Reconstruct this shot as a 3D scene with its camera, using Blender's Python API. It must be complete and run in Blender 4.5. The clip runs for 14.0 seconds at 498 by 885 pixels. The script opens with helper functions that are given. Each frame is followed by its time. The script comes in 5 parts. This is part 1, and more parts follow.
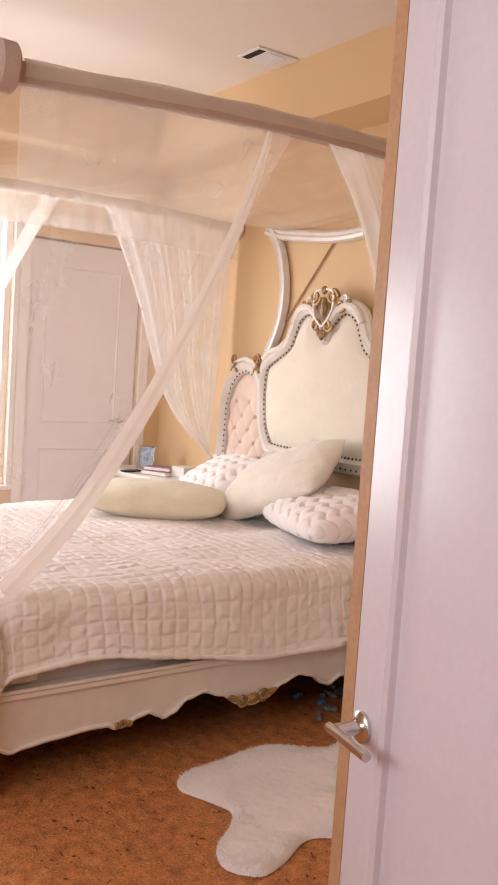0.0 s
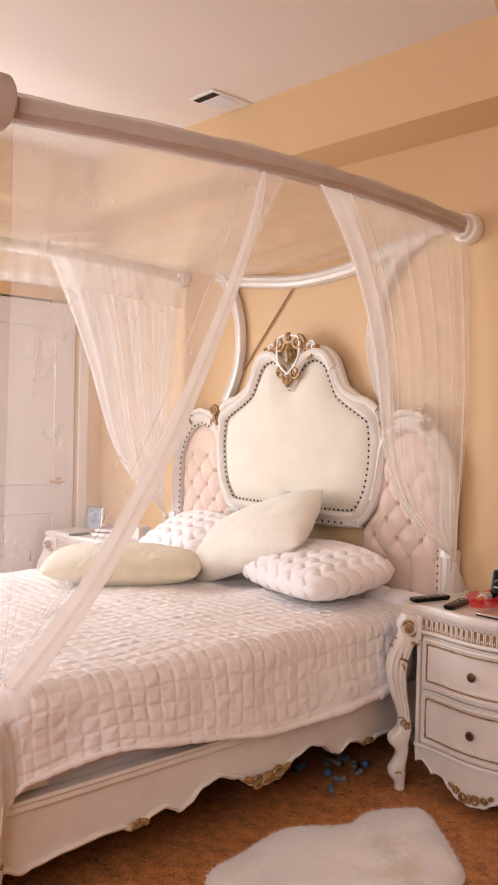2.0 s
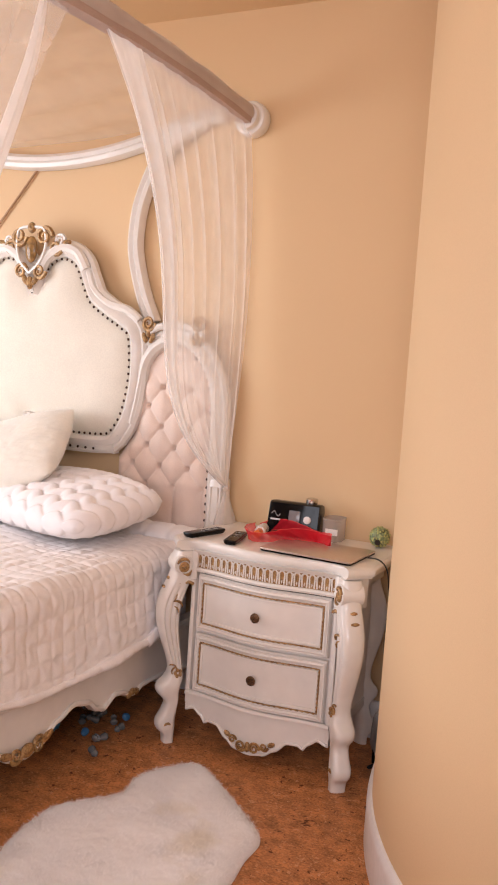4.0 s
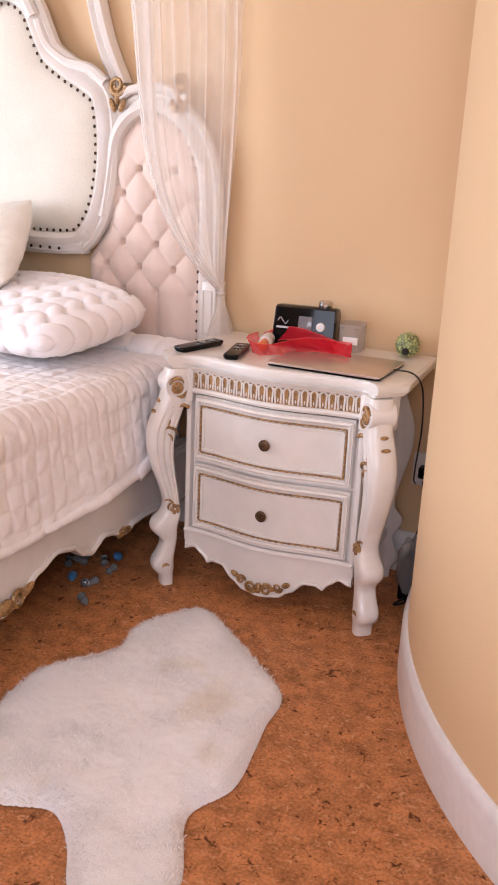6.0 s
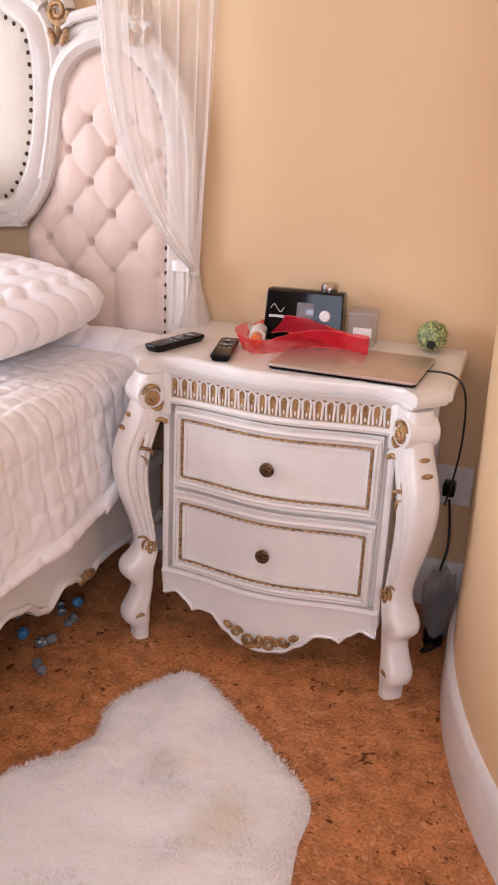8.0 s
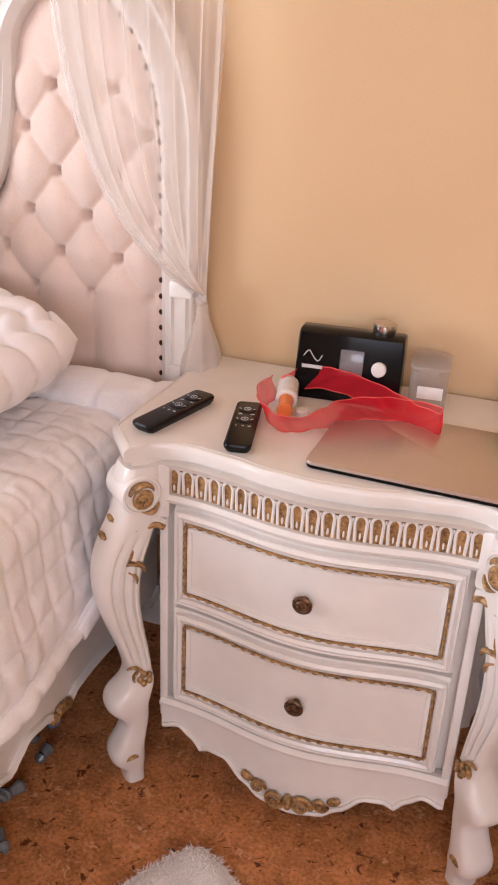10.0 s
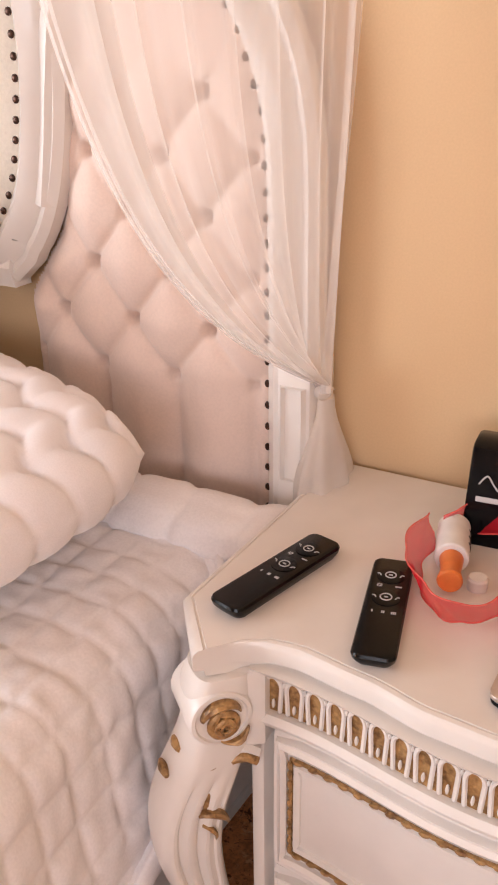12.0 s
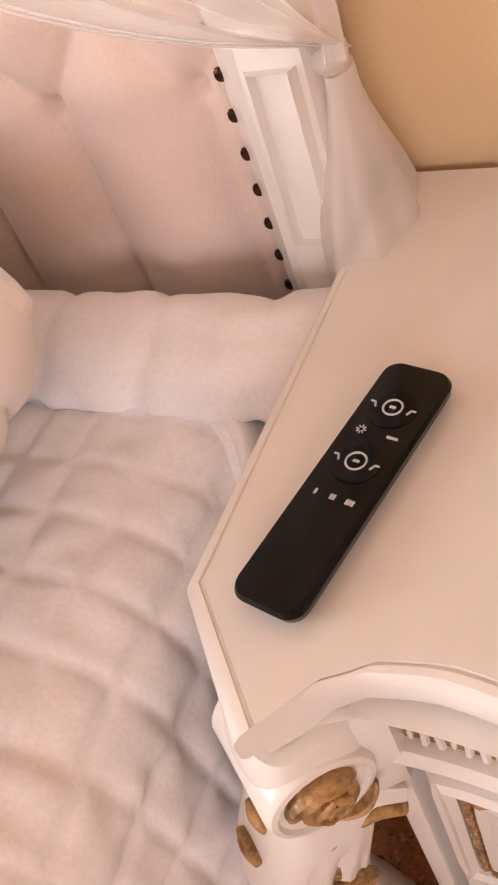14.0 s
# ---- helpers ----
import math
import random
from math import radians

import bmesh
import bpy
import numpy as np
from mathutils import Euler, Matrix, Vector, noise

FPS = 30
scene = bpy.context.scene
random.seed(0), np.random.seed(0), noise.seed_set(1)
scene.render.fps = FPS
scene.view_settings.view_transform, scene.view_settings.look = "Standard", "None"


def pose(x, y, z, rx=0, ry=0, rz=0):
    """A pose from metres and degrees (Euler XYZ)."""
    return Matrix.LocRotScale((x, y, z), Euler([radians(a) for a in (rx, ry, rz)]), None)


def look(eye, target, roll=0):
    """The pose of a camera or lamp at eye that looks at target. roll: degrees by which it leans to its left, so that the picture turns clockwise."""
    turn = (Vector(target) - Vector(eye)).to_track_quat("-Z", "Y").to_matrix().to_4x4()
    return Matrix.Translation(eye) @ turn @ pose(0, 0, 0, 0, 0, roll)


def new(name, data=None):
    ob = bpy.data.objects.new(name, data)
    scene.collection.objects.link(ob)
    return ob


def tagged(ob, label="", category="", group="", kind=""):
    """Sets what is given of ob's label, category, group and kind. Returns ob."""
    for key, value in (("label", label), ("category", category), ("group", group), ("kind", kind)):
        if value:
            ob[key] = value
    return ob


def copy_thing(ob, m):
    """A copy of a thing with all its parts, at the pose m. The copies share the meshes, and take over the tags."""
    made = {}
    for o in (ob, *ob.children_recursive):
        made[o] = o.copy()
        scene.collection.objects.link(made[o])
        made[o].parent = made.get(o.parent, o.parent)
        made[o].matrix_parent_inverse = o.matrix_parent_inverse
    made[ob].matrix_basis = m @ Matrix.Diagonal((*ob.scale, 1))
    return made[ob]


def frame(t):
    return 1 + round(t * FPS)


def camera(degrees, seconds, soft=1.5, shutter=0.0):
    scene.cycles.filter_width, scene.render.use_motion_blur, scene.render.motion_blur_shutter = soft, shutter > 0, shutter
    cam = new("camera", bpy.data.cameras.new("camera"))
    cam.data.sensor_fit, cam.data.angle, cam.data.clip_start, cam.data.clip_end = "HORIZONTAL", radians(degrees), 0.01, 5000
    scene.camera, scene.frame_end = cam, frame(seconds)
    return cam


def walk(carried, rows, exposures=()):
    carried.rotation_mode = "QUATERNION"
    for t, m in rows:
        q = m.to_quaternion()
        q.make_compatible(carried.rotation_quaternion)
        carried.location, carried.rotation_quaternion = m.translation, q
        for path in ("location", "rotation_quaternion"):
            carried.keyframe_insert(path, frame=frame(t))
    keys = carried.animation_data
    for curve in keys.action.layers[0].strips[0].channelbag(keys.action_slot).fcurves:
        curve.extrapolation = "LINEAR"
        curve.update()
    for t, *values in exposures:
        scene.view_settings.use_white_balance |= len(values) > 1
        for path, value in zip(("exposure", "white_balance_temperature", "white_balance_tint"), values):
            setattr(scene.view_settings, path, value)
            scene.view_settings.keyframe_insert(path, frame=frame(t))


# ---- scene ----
cam = camera(31.8, 14.0, soft=2.0)
PATH = [
    (0, (2.391, -3.39, 1.57), (0.778, -2.219, 1.406), 3.9),
    (0.5, (2.306, -3.449, 1.614), (0.703, -2.254, 1.567), 2.4),
    (1, (2.149, -3.53, 1.595), (0.55, -2.328, 1.561), 1.4),
    (1.5, (2.02, -3.582, 1.581), (0.505, -2.277, 1.546), 1.3),
    (2, (1.925, -3.587, 1.571), (0.465, -2.221, 1.526), 1.3),
    (2.5, (1.786, -3.541, 1.561), (0.474, -2.032, 1.501), 1.6),
    (3, (1.637, -3.501, 1.549), (0.437, -1.904, 1.454), 2.1),
    (3.3, (1.621, -3.398, 1.544), (0.47, -1.766, 1.424), 3.1),
    (3.5, (1.484, -3.458, 1.516), (0.459, -1.746, 1.385), 3.0),
    (3.7, (1.401, -3.44, 1.509), (0.473, -1.674, 1.365), 3.4),
    (5.8, (1.015, -2.912, 1.407), (0.243, -1.163, 0.82), 2.7),
    (6, (1.006, -2.914, 1.402), (0.232, -1.174, 0.792), 2.6),
    (6.5, (0.979, -2.863, 1.384), (0.197, -1.142, 0.733), 2.4),
    (7, (0.859, -2.794, 1.376), (0.077, -1.078, 0.712), 2.4),
    (7.5, (0.701, -2.644, 1.363), (0.044, -0.877, 0.698), 2.7),
    (8, (0.604, -2.443, 1.35), (-0.006, -0.661, 0.678), 2.6),
    (8.2, (0.572, -2.33, 1.364), (-0.044, -0.554, 0.682), 2.4),
    (10.3, (0.289, -1.704, 1.499), (-0.291, -0.001, 0.624), 2.8),
    (10.5, (0.284, -1.645, 1.499), (-0.361, 0.039, 0.634), 2.1),
    (11, (0.279, -1.489, 1.497), (-0.508, 0.149, 0.662), 0.7),
    (11.5, (0.217, -1.366, 1.462), (-0.622, 0.247, 0.628), 0.1),
    (12, (0.093, -1.2, 1.43), (-0.78, 0.391, 0.59), -0.8),
    (12.5, (0.023, -1.08, 1.406), (-0.837, 0.472, 0.481), -3.6),
    (13, (-0.049, -0.886, 1.342), (-0.907, 0.536, 0.227), -10.8),
    (13.5, (-0.116, -0.74, 1.28), (-0.965, 0.475, -0.062), -19.3),
    (14, (-0.143, -0.671, 1.243), (-1.017, 0.43, -0.18), -24.3),
]
walk(cam, [(t, look(eye, target, roll)) for t, eye, target, roll in PATH], [(0, -0.70, 6850, 10), (2, -0.58, 6650, 10), (3.5, -0.42, 6550, 10), (6, -0.12, 5850, 9), (8.2, -0.12, 5800, 9), (10.5, -0.16, 6150, 9), (12.5, -0.12, 6500, 10), (14, -0.02, 6650, 11)])

# ---------------------------------------------------------------- light
world = bpy.data.worlds.new("World")
scene.world = world
world.use_nodes = True
wn = world.node_tree.nodes
sky = wn.new("ShaderNodeTexSky")
sky.sky_type, sky.sun_disc, sky.sun_elevation, sky.sun_rotation = "NISHITA", False, radians(40), radians(-60)
wn["Background"].inputs["Strength"].default_value = 0.12
world.node_tree.links.new(sky.outputs[0], wn["Background"].inputs[0])


def area_lamp(name, loc, target, sx, sy, power, colour):
    data = bpy.data.lights.new(name, "AREA")
    data.shape, data.size, data.size_y, data.energy, data.color = "RECTANGLE", sx, sy, power, colour
    ob = new(name, data)
    ob.matrix_world = look(loc, target)
    return ob


area_lamp("window_light", (-3.42, -2.36, 1.6), (0, -1.3, 1.35), 2.1, 1.7, 122, (0.93, 0.94, 1.0))
# added fill light from the south, where no source is seen
area_lamp("fill_light_south", (1.1, -5.32, 2.15), (-0.5, -1.0, 1.3), 3.0, 1.3, 104, (0.97, 0.93, 1.0))


# ---------------------------------------------------------------- materials
def material(name, colour, rough=0.5, metal=0.0, vary=0.06, scale=6.0, fine=60.0, bump=0.1, sheen=0.0, dark=None, coat=0.0, spec=0.5):
    """A principled surface with two scales of variation in colour and relief."""
    m = bpy.data.materials.new(name)
    m.use_nodes = True
    nt = m.node_tree
    n, l = nt.nodes, nt.links
    b = n["Principled BSDF"]
    b.inputs["Roughness"].default_value, b.inputs["Metallic"].default_value = rough, metal
    b.inputs["Sheen Weight"].default_value, b.inputs["Coat Weight"].default_value = sheen, coat
    b.inputs["Specular IOR Level"].default_value = spec
    tc = n.new("ShaderNodeTexCoord")
    n1, n2 = n.new("ShaderNodeTexNoise"), n.new("ShaderNodeTexNoise")
    n1.inputs["Scale"].default_value, n2.inputs["Scale"].default_value = scale, fine
    n1.inputs["Detail"].default_value, n2.inputs["Detail"].default_value = 3, 4
    for q in (n1, n2):
        l.new(tc.outputs["Object"], q.inputs["Vector"])
    add = n.new("ShaderNodeMath")
    add.operation = "ADD"
    l.new(n1.outputs[0], add.inputs[0]), l.new(n2.outputs[0], add.inputs[1])
    ramp = n.new("ShaderNodeValToRGB")
    lo = dark or tuple(c * (1 - 2.2 * vary) for c in colour)
    hi = tuple(min(1, c * (1 + vary)) for c in colour)
    ramp.color_ramp.elements[0].position, ramp.color_ramp.elements[1].position = 0.7, 1.25
    half = n.new("ShaderNodeMath")
    half.operation = "MULTIPLY"
    half.inputs[1].default_value = 0.5
    l.new(add.outputs[0], half.inputs[0])
    ramp.color_ramp.elements[0].position, ramp.color_ramp.elements[1].position = 0.36, 0.62
    ramp.color_ramp.elements[0].color, ramp.color_ramp.elements[1].color = (*lo, 1), (*hi, 1)
    l.new(half.outputs[0], ramp.inputs[0]), l.new(ramp.outputs[0], b.inputs["Base Color"])
    if bump:
        bp = n.new("ShaderNodeBump")
        bp.inputs["Strength"].default_value, bp.inputs["Distance"].default_value = bump, 0.004
        l.new(n2.outputs[0], bp.inputs["Height"]), l.new(bp.outputs[0], b.inputs["Normal"])
    return m


def sheer(name, colour, cover):
    """Thin woven net: part of the light passes straight, part is scattered by the threads."""
    m = bpy.data.materials.new(name)
    m.use_nodes = True
    nt = m.node_tree
    n, l = nt.nodes, nt.links
    n.remove(n["Principled BSDF"])
    tr, df, tl = n.new("ShaderNodeBsdfTransparent"), n.new("ShaderNodeBsdfDiffuse"), n.new("ShaderNodeBsdfTranslucent")
    mix1, mix2 = n.new("ShaderNodeMixShader"), n.new("ShaderNodeMixShader")
    df.inputs[0].default_value = tl.inputs[0].default_value = (*colour, 1)
    mix1.inputs[0].default_value = 0.5
    tc, noi = n.new("ShaderNodeTexCoord"), n.new("ShaderNodeTexNoise")
    noi.inputs["Scale"].default_value = 7
    l.new(tc.outputs["Object"], noi.inputs["Vector"])
    mr = n.new("ShaderNodeMapRange")
    mr.inputs["From Min"].default_value, mr.inputs["From Max"].default_value = 0.3, 0.7
    mr.inputs["To Min"].default_value, mr.inputs["To Max"].default_value = cover * 0.93, cover * 1.07
    l.new(noi.outputs[0], mr.inputs["Value"])
    l.new(df.outputs[0], mix1.inputs[1]), l.new(tl.outputs[0], mix1.inputs[2])
    l.new(tr.outputs[0], mix2.inputs[1]), l.new(mix1.outputs[0], mix2.inputs[2]), l.new(mr.outputs[0], mix2.inputs[0])
    l.new(mix2.outputs[0], n["Material Output"].inputs[0])
    return m


def cork():
    """Glossy cork floor: warm brown grain with dark flecks and pale chips."""
    m = material("cork_floor", (0.55, 0.225, 0.085), 0.42, vary=0.22, scale=18, fine=120, bump=0.06, spec=0.15)
    n, l = m.node_tree.nodes, m.node_tree.links
    b = n["Principled BSDF"]
    base = b.inputs["Base Color"].links[0].from_socket
    tc = n.new("ShaderNodeTexCoord")
    last = base
    for kind, scale, lo, hi, col in (("mid", 80, 0.60, 0.68, (0.24, 0.080, 0.028)), ("pale", 42, 0.58, 0.68, (0.66, 0.34, 0.17)), ("dark", 27, 0.62, 0.67, (0.13, 0.042, 0.016))):
        mp = n.new("ShaderNodeMapping")
        mp.inputs["Location"].default_value = (scale, scale * 0.3, 0)
        mp.inputs["Scale"].default_value = (1, 1.15, 1)
        l.new(tc.outputs["Object"], mp.inputs[0])
        q = n.new("ShaderNodeTexNoise")
        q.inputs["Scale"].default_value, q.inputs["Detail"].default_value, q.inputs["Roughness"].default_value = scale, 3, 0.65
        q.inputs["Distortion"].default_value = 1.3
        l.new(mp.outputs[0], q.inputs["Vector"])
        mr = n.new("ShaderNodeMapRange")
        mr.inputs["From Min"].default_value, mr.inputs["From Max"].default_value = lo, hi
        l.new(q.outputs[0], mr.inputs["Value"])
        mx = n.new("ShaderNodeMix")
        mx.data_type = "RGBA"
        l.new(mr.outputs[0], mx.inputs[0]), l.new(last, mx.inputs[6])
        mx.inputs[7].default_value = (*col, 1)
        last = mx.outputs[2]
    l.new(last, b.inputs["Base Color"])
    return m


def stain(m, colour, scale, lo, hi, most):
    """Soft patches of another colour over a surface."""
    n, l = m.node_tree.nodes, m.node_tree.links
    b = n["Principled BSDF"]
    base = b.inputs["Base Color"].links[0].from_socket
    tc, q, mr, mx = n.new("ShaderNodeTexCoord"), n.new("ShaderNodeTexNoise"), n.new("ShaderNodeMapRange"), n.new("ShaderNodeMix")
    q.inputs["Scale"].default_value, q.inputs["Detail"].default_value = scale, 4
    mr.inputs["From Min"].default_value, mr.inputs["From Max"].default_value, mr.inputs["To Max"].default_value = lo, hi, most
    mx.data_type = "RGBA"
    mx.inputs[7].default_value = (*colour, 1)
    l.new(tc.outputs["Object"], q.inputs["Vector"]), l.new(q.outputs[0], mr.inputs["Value"])
    l.new(mr.outputs[0], mx.inputs[0]), l.new(base, mx.inputs[6]), l.new(mx.outputs[2], b.inputs["Base Color"])


CORK = cork()
WALL = material("peach_wall_paint", (0.73, 0.505, 0.285), 0.6, vary=0.02, scale=0.9, fine=300, bump=0.02)
CEIL = material("white_ceiling_paint", (0.80, 0.72, 0.66), 0.85, vary=0.02, scale=1.2, fine=120, bump=0.15)
TRIMW = material("white_trim_paint", (0.82, 0.78, 0.76), 0.4, vary=0.03, scale=4, fine=40, bump=0.03)
IVORY = material("ivory_lacquer", (0.82, 0.765, 0.71), 0.28, vary=0.025, scale=3, fine=16, bump=0.05, coat=0.2)
GOLD = material("antique_gold_paint", (0.42, 0.25, 0.10), 0.40, metal=0.25, vary=0.25, scale=40, fine=160, bump=0.4, dark=(0.17, 0.085, 0.032))
BRONZE = material("bronze_knob", (0.16, 0.09, 0.05), 0.35, metal=0.8, vary=0.3, scale=50, fine=200, bump=0.3)
NAIL = material("dark_nail_head", (0.06, 0.03, 0.02), 0.3, metal=0.8, vary=0.2, bump=0)
VELVET = material("blush_velvet", (0.82, 0.645, 0.55), 0.8, vary=0.03, scale=6, fine=220, bump=0.03, sheen=0.4)
DAMASK = material("cream_damask", (0.82, 0.75, 0.64), 0.8, vary=0.035, scale=5, fine=160, bump=0.2, sheen=0.3)
QUILT = material("white_quilted_cotton", (0.93, 0.875, 0.86), 0.85, vary=0.03, scale=9, fine=240, bump=0.08, sheen=0.2)
KNIT = material("white_chenille_knit", (0.93, 0.87, 0.86), 0.9, vary=0.02, scale=14, fine=400, bump=0.08, sheen=0.4)
PLUSH = material("cream_plush", (0.86, 0.80, 0.70), 0.95, vary=0.05, scale=8, fine=260, bump=0.3, sheen=0.5)
PALE = material("pale_yellow_plush", (0.82, 0.74, 0.56), 0.95, vary=0.05, scale=8, fine=260, bump=0.5, sheen=0.4)
TICK = material("grey_white_ticking", (0.66, 0.63, 0.66), 0.85, vary=0.03, scale=8, fine=220, bump=0.2)
NET = sheer("white_net", (0.97, 0.94, 0.92), 0.25)
NETHEAD = sheer("white_net_dense", (0.97, 0.93, 0.90), 0.40)
NETWHITE = sheer("white_net_far", (0.97, 0.95, 0.94), 0.70)
NETTOP = sheer("cream_net_roof", (0.95, 0.89, 0.80), 0.36)
NETROLL = sheer("white_net_gathered", (0.95, 0.90, 0.86), 0.66)
WRAP = material("taupe_fabric_wrap", (0.50, 0.38, 0.33), 0.85, vary=0.05, scale=7, fine=200, bump=0.2)
BLACK = material("black_plastic", (0.005, 0.0045, 0.0045), 0.22, spec=0.2, vary=0.2, scale=20, fine=200, bump=0.05)
GLOSSBLK = material("glossy_black_plastic", (0.004, 0.004, 0.005), 0.14, spec=0.2, vary=0.2, bump=0)
MARK = material("pale_grey_print", (0.55, 0.53, 0.52), 0.5, vary=0.1, bump=0)
SILVER = material("champagne_aluminium", (0.62, 0.53, 0.47), 0.32, metal=0.75, vary=0.03, scale=5, fine=400, bump=0.03)
CHROME = material("satin_nickel", (0.62, 0.58, 0.55), 0.22, metal=1.0, vary=0.04, bump=0.02)
WOODEDGE = material("bare_wood_edge", (0.46, 0.27, 0.15), 0.5, vary=0.07, scale=12, fine=90, bump=0.2)
DOORP = material("white_door_paint", (0.64, 0.60, 0.655), 0.32, vary=0.02, scale=2, fine=60, bump=0.03)
FUR = material("white_sheepskin", (0.95, 0.92, 0.92), 0.95, vary=0.05, scale=3, fine=300, bump=0.5, sheen=0.5, dark=(0.90, 0.85, 0.82))
stain(FUR, (0.80, 0.70, 0.53), 3.4, 0.57, 0.70, 0.6)
GREYDOOR = material("pale_grey_door_paint", (0.78, 0.75, 0.76), 0.45, vary=0.03, scale=2, fine=60, bump=0.03)
PURPLE = material("mauve_book_cover", (0.36, 0.20, 0.28), 0.6, vary=0.1)
PAPER = material("white_paper", (0.80, 0.76, 0.72), 0.8, vary=0.04)
ORANGE = material("orange_plastic", (0.80, 0.22, 0.05), 0.35, vary=0.08, bump=0)
MINT = material("green_mosaic", (0.30, 0.36, 0.16), 0.5, vary=0.4, scale=60, fine=140, bump=0.6, dark=(0.03, 0.035, 0.02))
# near-black that stands in for the shade inside openings and gaps
SHADE = material("recess_shade_black", (0.02, 0.015, 0.012), 0.9, vary=0.1, bump=0)
BLUE = material("blue_plastic", (0.06, 0.20, 0.42), 0.3, vary=0.1, bump=0)
CABLE = material("black_cable", (0.015, 0.012, 0.012), 0.5, vary=0.1, bump=0)
RIBBON = sheer("red_organza", (0.80, 0.03, 0.05), 0.66)
FILM = sheer("clear_plastic", (0.75, 0.72, 0.72), 0.35)


# ---------------------------------------------------------------- mesh helpers
def part(name, bm, mat, parent=None, label="", smooth=True, m=None):
    me = bpy.data.meshes.new(name)
    if isinstance(bm, tuple):
        me.from_pydata(bm[0], [], bm[1])
    else:
        bmesh.ops.recalc_face_normals(bm, faces=bm.faces)
        bm.to_mesh(me)
        bm.free()
    me.materials.append(mat)
    if smooth:
        me.polygons.foreach_set("use_smooth", [True] * len(me.polygons))
        if smooth != "soft" and not isinstance(bm, tuple):
            me.set_sharp_from_angle(angle=radians(32))
    ob = new(name, me)
    if parent:
        ob.parent = parent
    if m is not None:
        ob.matrix_basis = m
    if label:
        ob["label"] = label
    return ob


def again(ob, parent, m):
    """One more piece on the same mesh."""
    o = new(ob.name.split(".")[0], ob.data)
    o.parent, o.matrix_basis = parent, m
    return o


def thing(name, loc=(0, 0, 0), rz=0, **tags):
    ob = new(name)
    ob.empty_display_size = 0.05
    ob.matrix_basis = pose(*loc, 0, 0, rz)
    return tagged(ob, **tags)


def box(bm, lo, hi, bevel=0.0, seg=2):
    c = [(a + b) / 2 for a, b in zip(lo, hi)]
    s = [b - a for a, b in zip(lo, hi)]
    r = bmesh.ops.create_cube(bm, size=1, matrix=Matrix.Translation(c) @ Matrix.Diagonal((*s, 1)))
    if bevel:
        es = {e for v in r["verts"] for e in v.link_edges}
        bmesh.ops.bevel(bm, geom=list(es), offset=bevel, segments=seg, profile=0.5, affect="EDGES")
    return bm


def boxed(lo, hi, bevel=0.0, seg=2):
    return box(bmesh.new(), lo, hi, bevel, seg)


def spline(pts, n=8, closed=False):
    """A smooth line through the points."""
    p = [Vector(q) for q in pts]
    out = []
    k = len(p)
    for i in range(k if closed else k - 1):
        a, b, c, d = (p[(i + j) % k] if closed else p[min(max(i + j, 0), k - 1)] for j in (-1, 0, 1, 2))
        for s in range(n):
            t = s / n
            out.append(0.5 * (2 * b + (c - a) * t + (2 * a - 5 * b + 4 * c - d) * t * t + (3 * b - a - 3 * c + d) * t ** 3))
    if not closed:
        out.append(p[-1])
    return out


def slab(outline, axis, a, b, bevel=0.0, seg=2):
    """A plate with the outline, from a to b along the axis; the outline holds the two other coordinates."""
    bm = bmesh.new()
    put = {"x": lambda u, v, w: (w, u, v), "y": lambda u, v, w: (u, w, v), "z": lambda u, v, w: (u, v, w)}[axis]
    v0 = [bm.verts.new(put(q[0], q[1], a)) for q in outline]
    v1 = [bm.verts.new(put(q[0], q[1], b)) for q in outline]
    f0, f1 = bm.faces.new(v0), bm.faces.new(v1[::-1])
    k = len(v0)
    for i in range(k):
        bm.faces.new((v0[i], v1[i], v1[(i + 1) % k], v0[(i + 1) % k]))
    if bevel:
        es = list(f0.edges) + list(f1.edges)
        bmesh.ops.bevel(bm, geom=es, offset=bevel, segments=seg, profile=0.5, affect="EDGES")
    return bm


def sheet(f, nu, nv, bm=None, thick=0.0):
    """A surface from f(u, v), u and v from 0 to 1."""
    bm = bm or bmesh.new()
    vs = [[bm.verts.new(f(i / nu, j / nv)) for j in range(nv + 1)] for i in range(nu + 1)]
    fs = [bm.faces.new((vs[i][j], vs[i + 1][j], vs[i + 1][j + 1], vs[i][j + 1])) for i in range(nu) for j in range(nv)]
    if thick:
        bmesh.ops.recalc_face_normals(bm, faces=fs)
        bmesh.ops.solidify(bm, geom=fs, thickness=thick)
    return bm


def sweep(path, profile, up=(0, 0, 1), closed=False, scale=None, bm=None, cap=True):
    """The closed profile (side, up) moved along the path."""
    bm = bm or bmesh.new()
    path = [Vector(p) for p in path]
    up = Vector(up)
    k = len(path)
    rings = []
    for i, p in enumerate(path):
        a = path[(i - 1) % k] if closed else path[max(i - 1, 0)]
        b = path[(i + 1) % k] if closed else path[min(i + 1, k - 1)]
        t = (b - a).normalized()
        s = t.cross(up)
        s = s.normalized() if s.length > 1e-5 else Vector((1, 0, 0))
        w = s.cross(t).normalized()
        g = scale(i / max(1, k - 1)) if scale else 1
        gu, gv = g if isinstance(g, tuple) else (g, g)
        rings.append([bm.verts.new(p + s * q[0] * gu + w * q[1] * gv) for q in profile])
    n = len(profile)
    for i in range(k if closed else k - 1):
        r0, r1 = rings[i], rings[(i + 1) % k]
        for j in range(n):
            bm.faces.new((r0[j], r0[(j + 1) % n], r1[(j + 1) % n], r1[j]))
    if cap and not closed:
        bm.faces.new(rings[0]), bm.faces.new(rings[-1][::-1])
    return bm


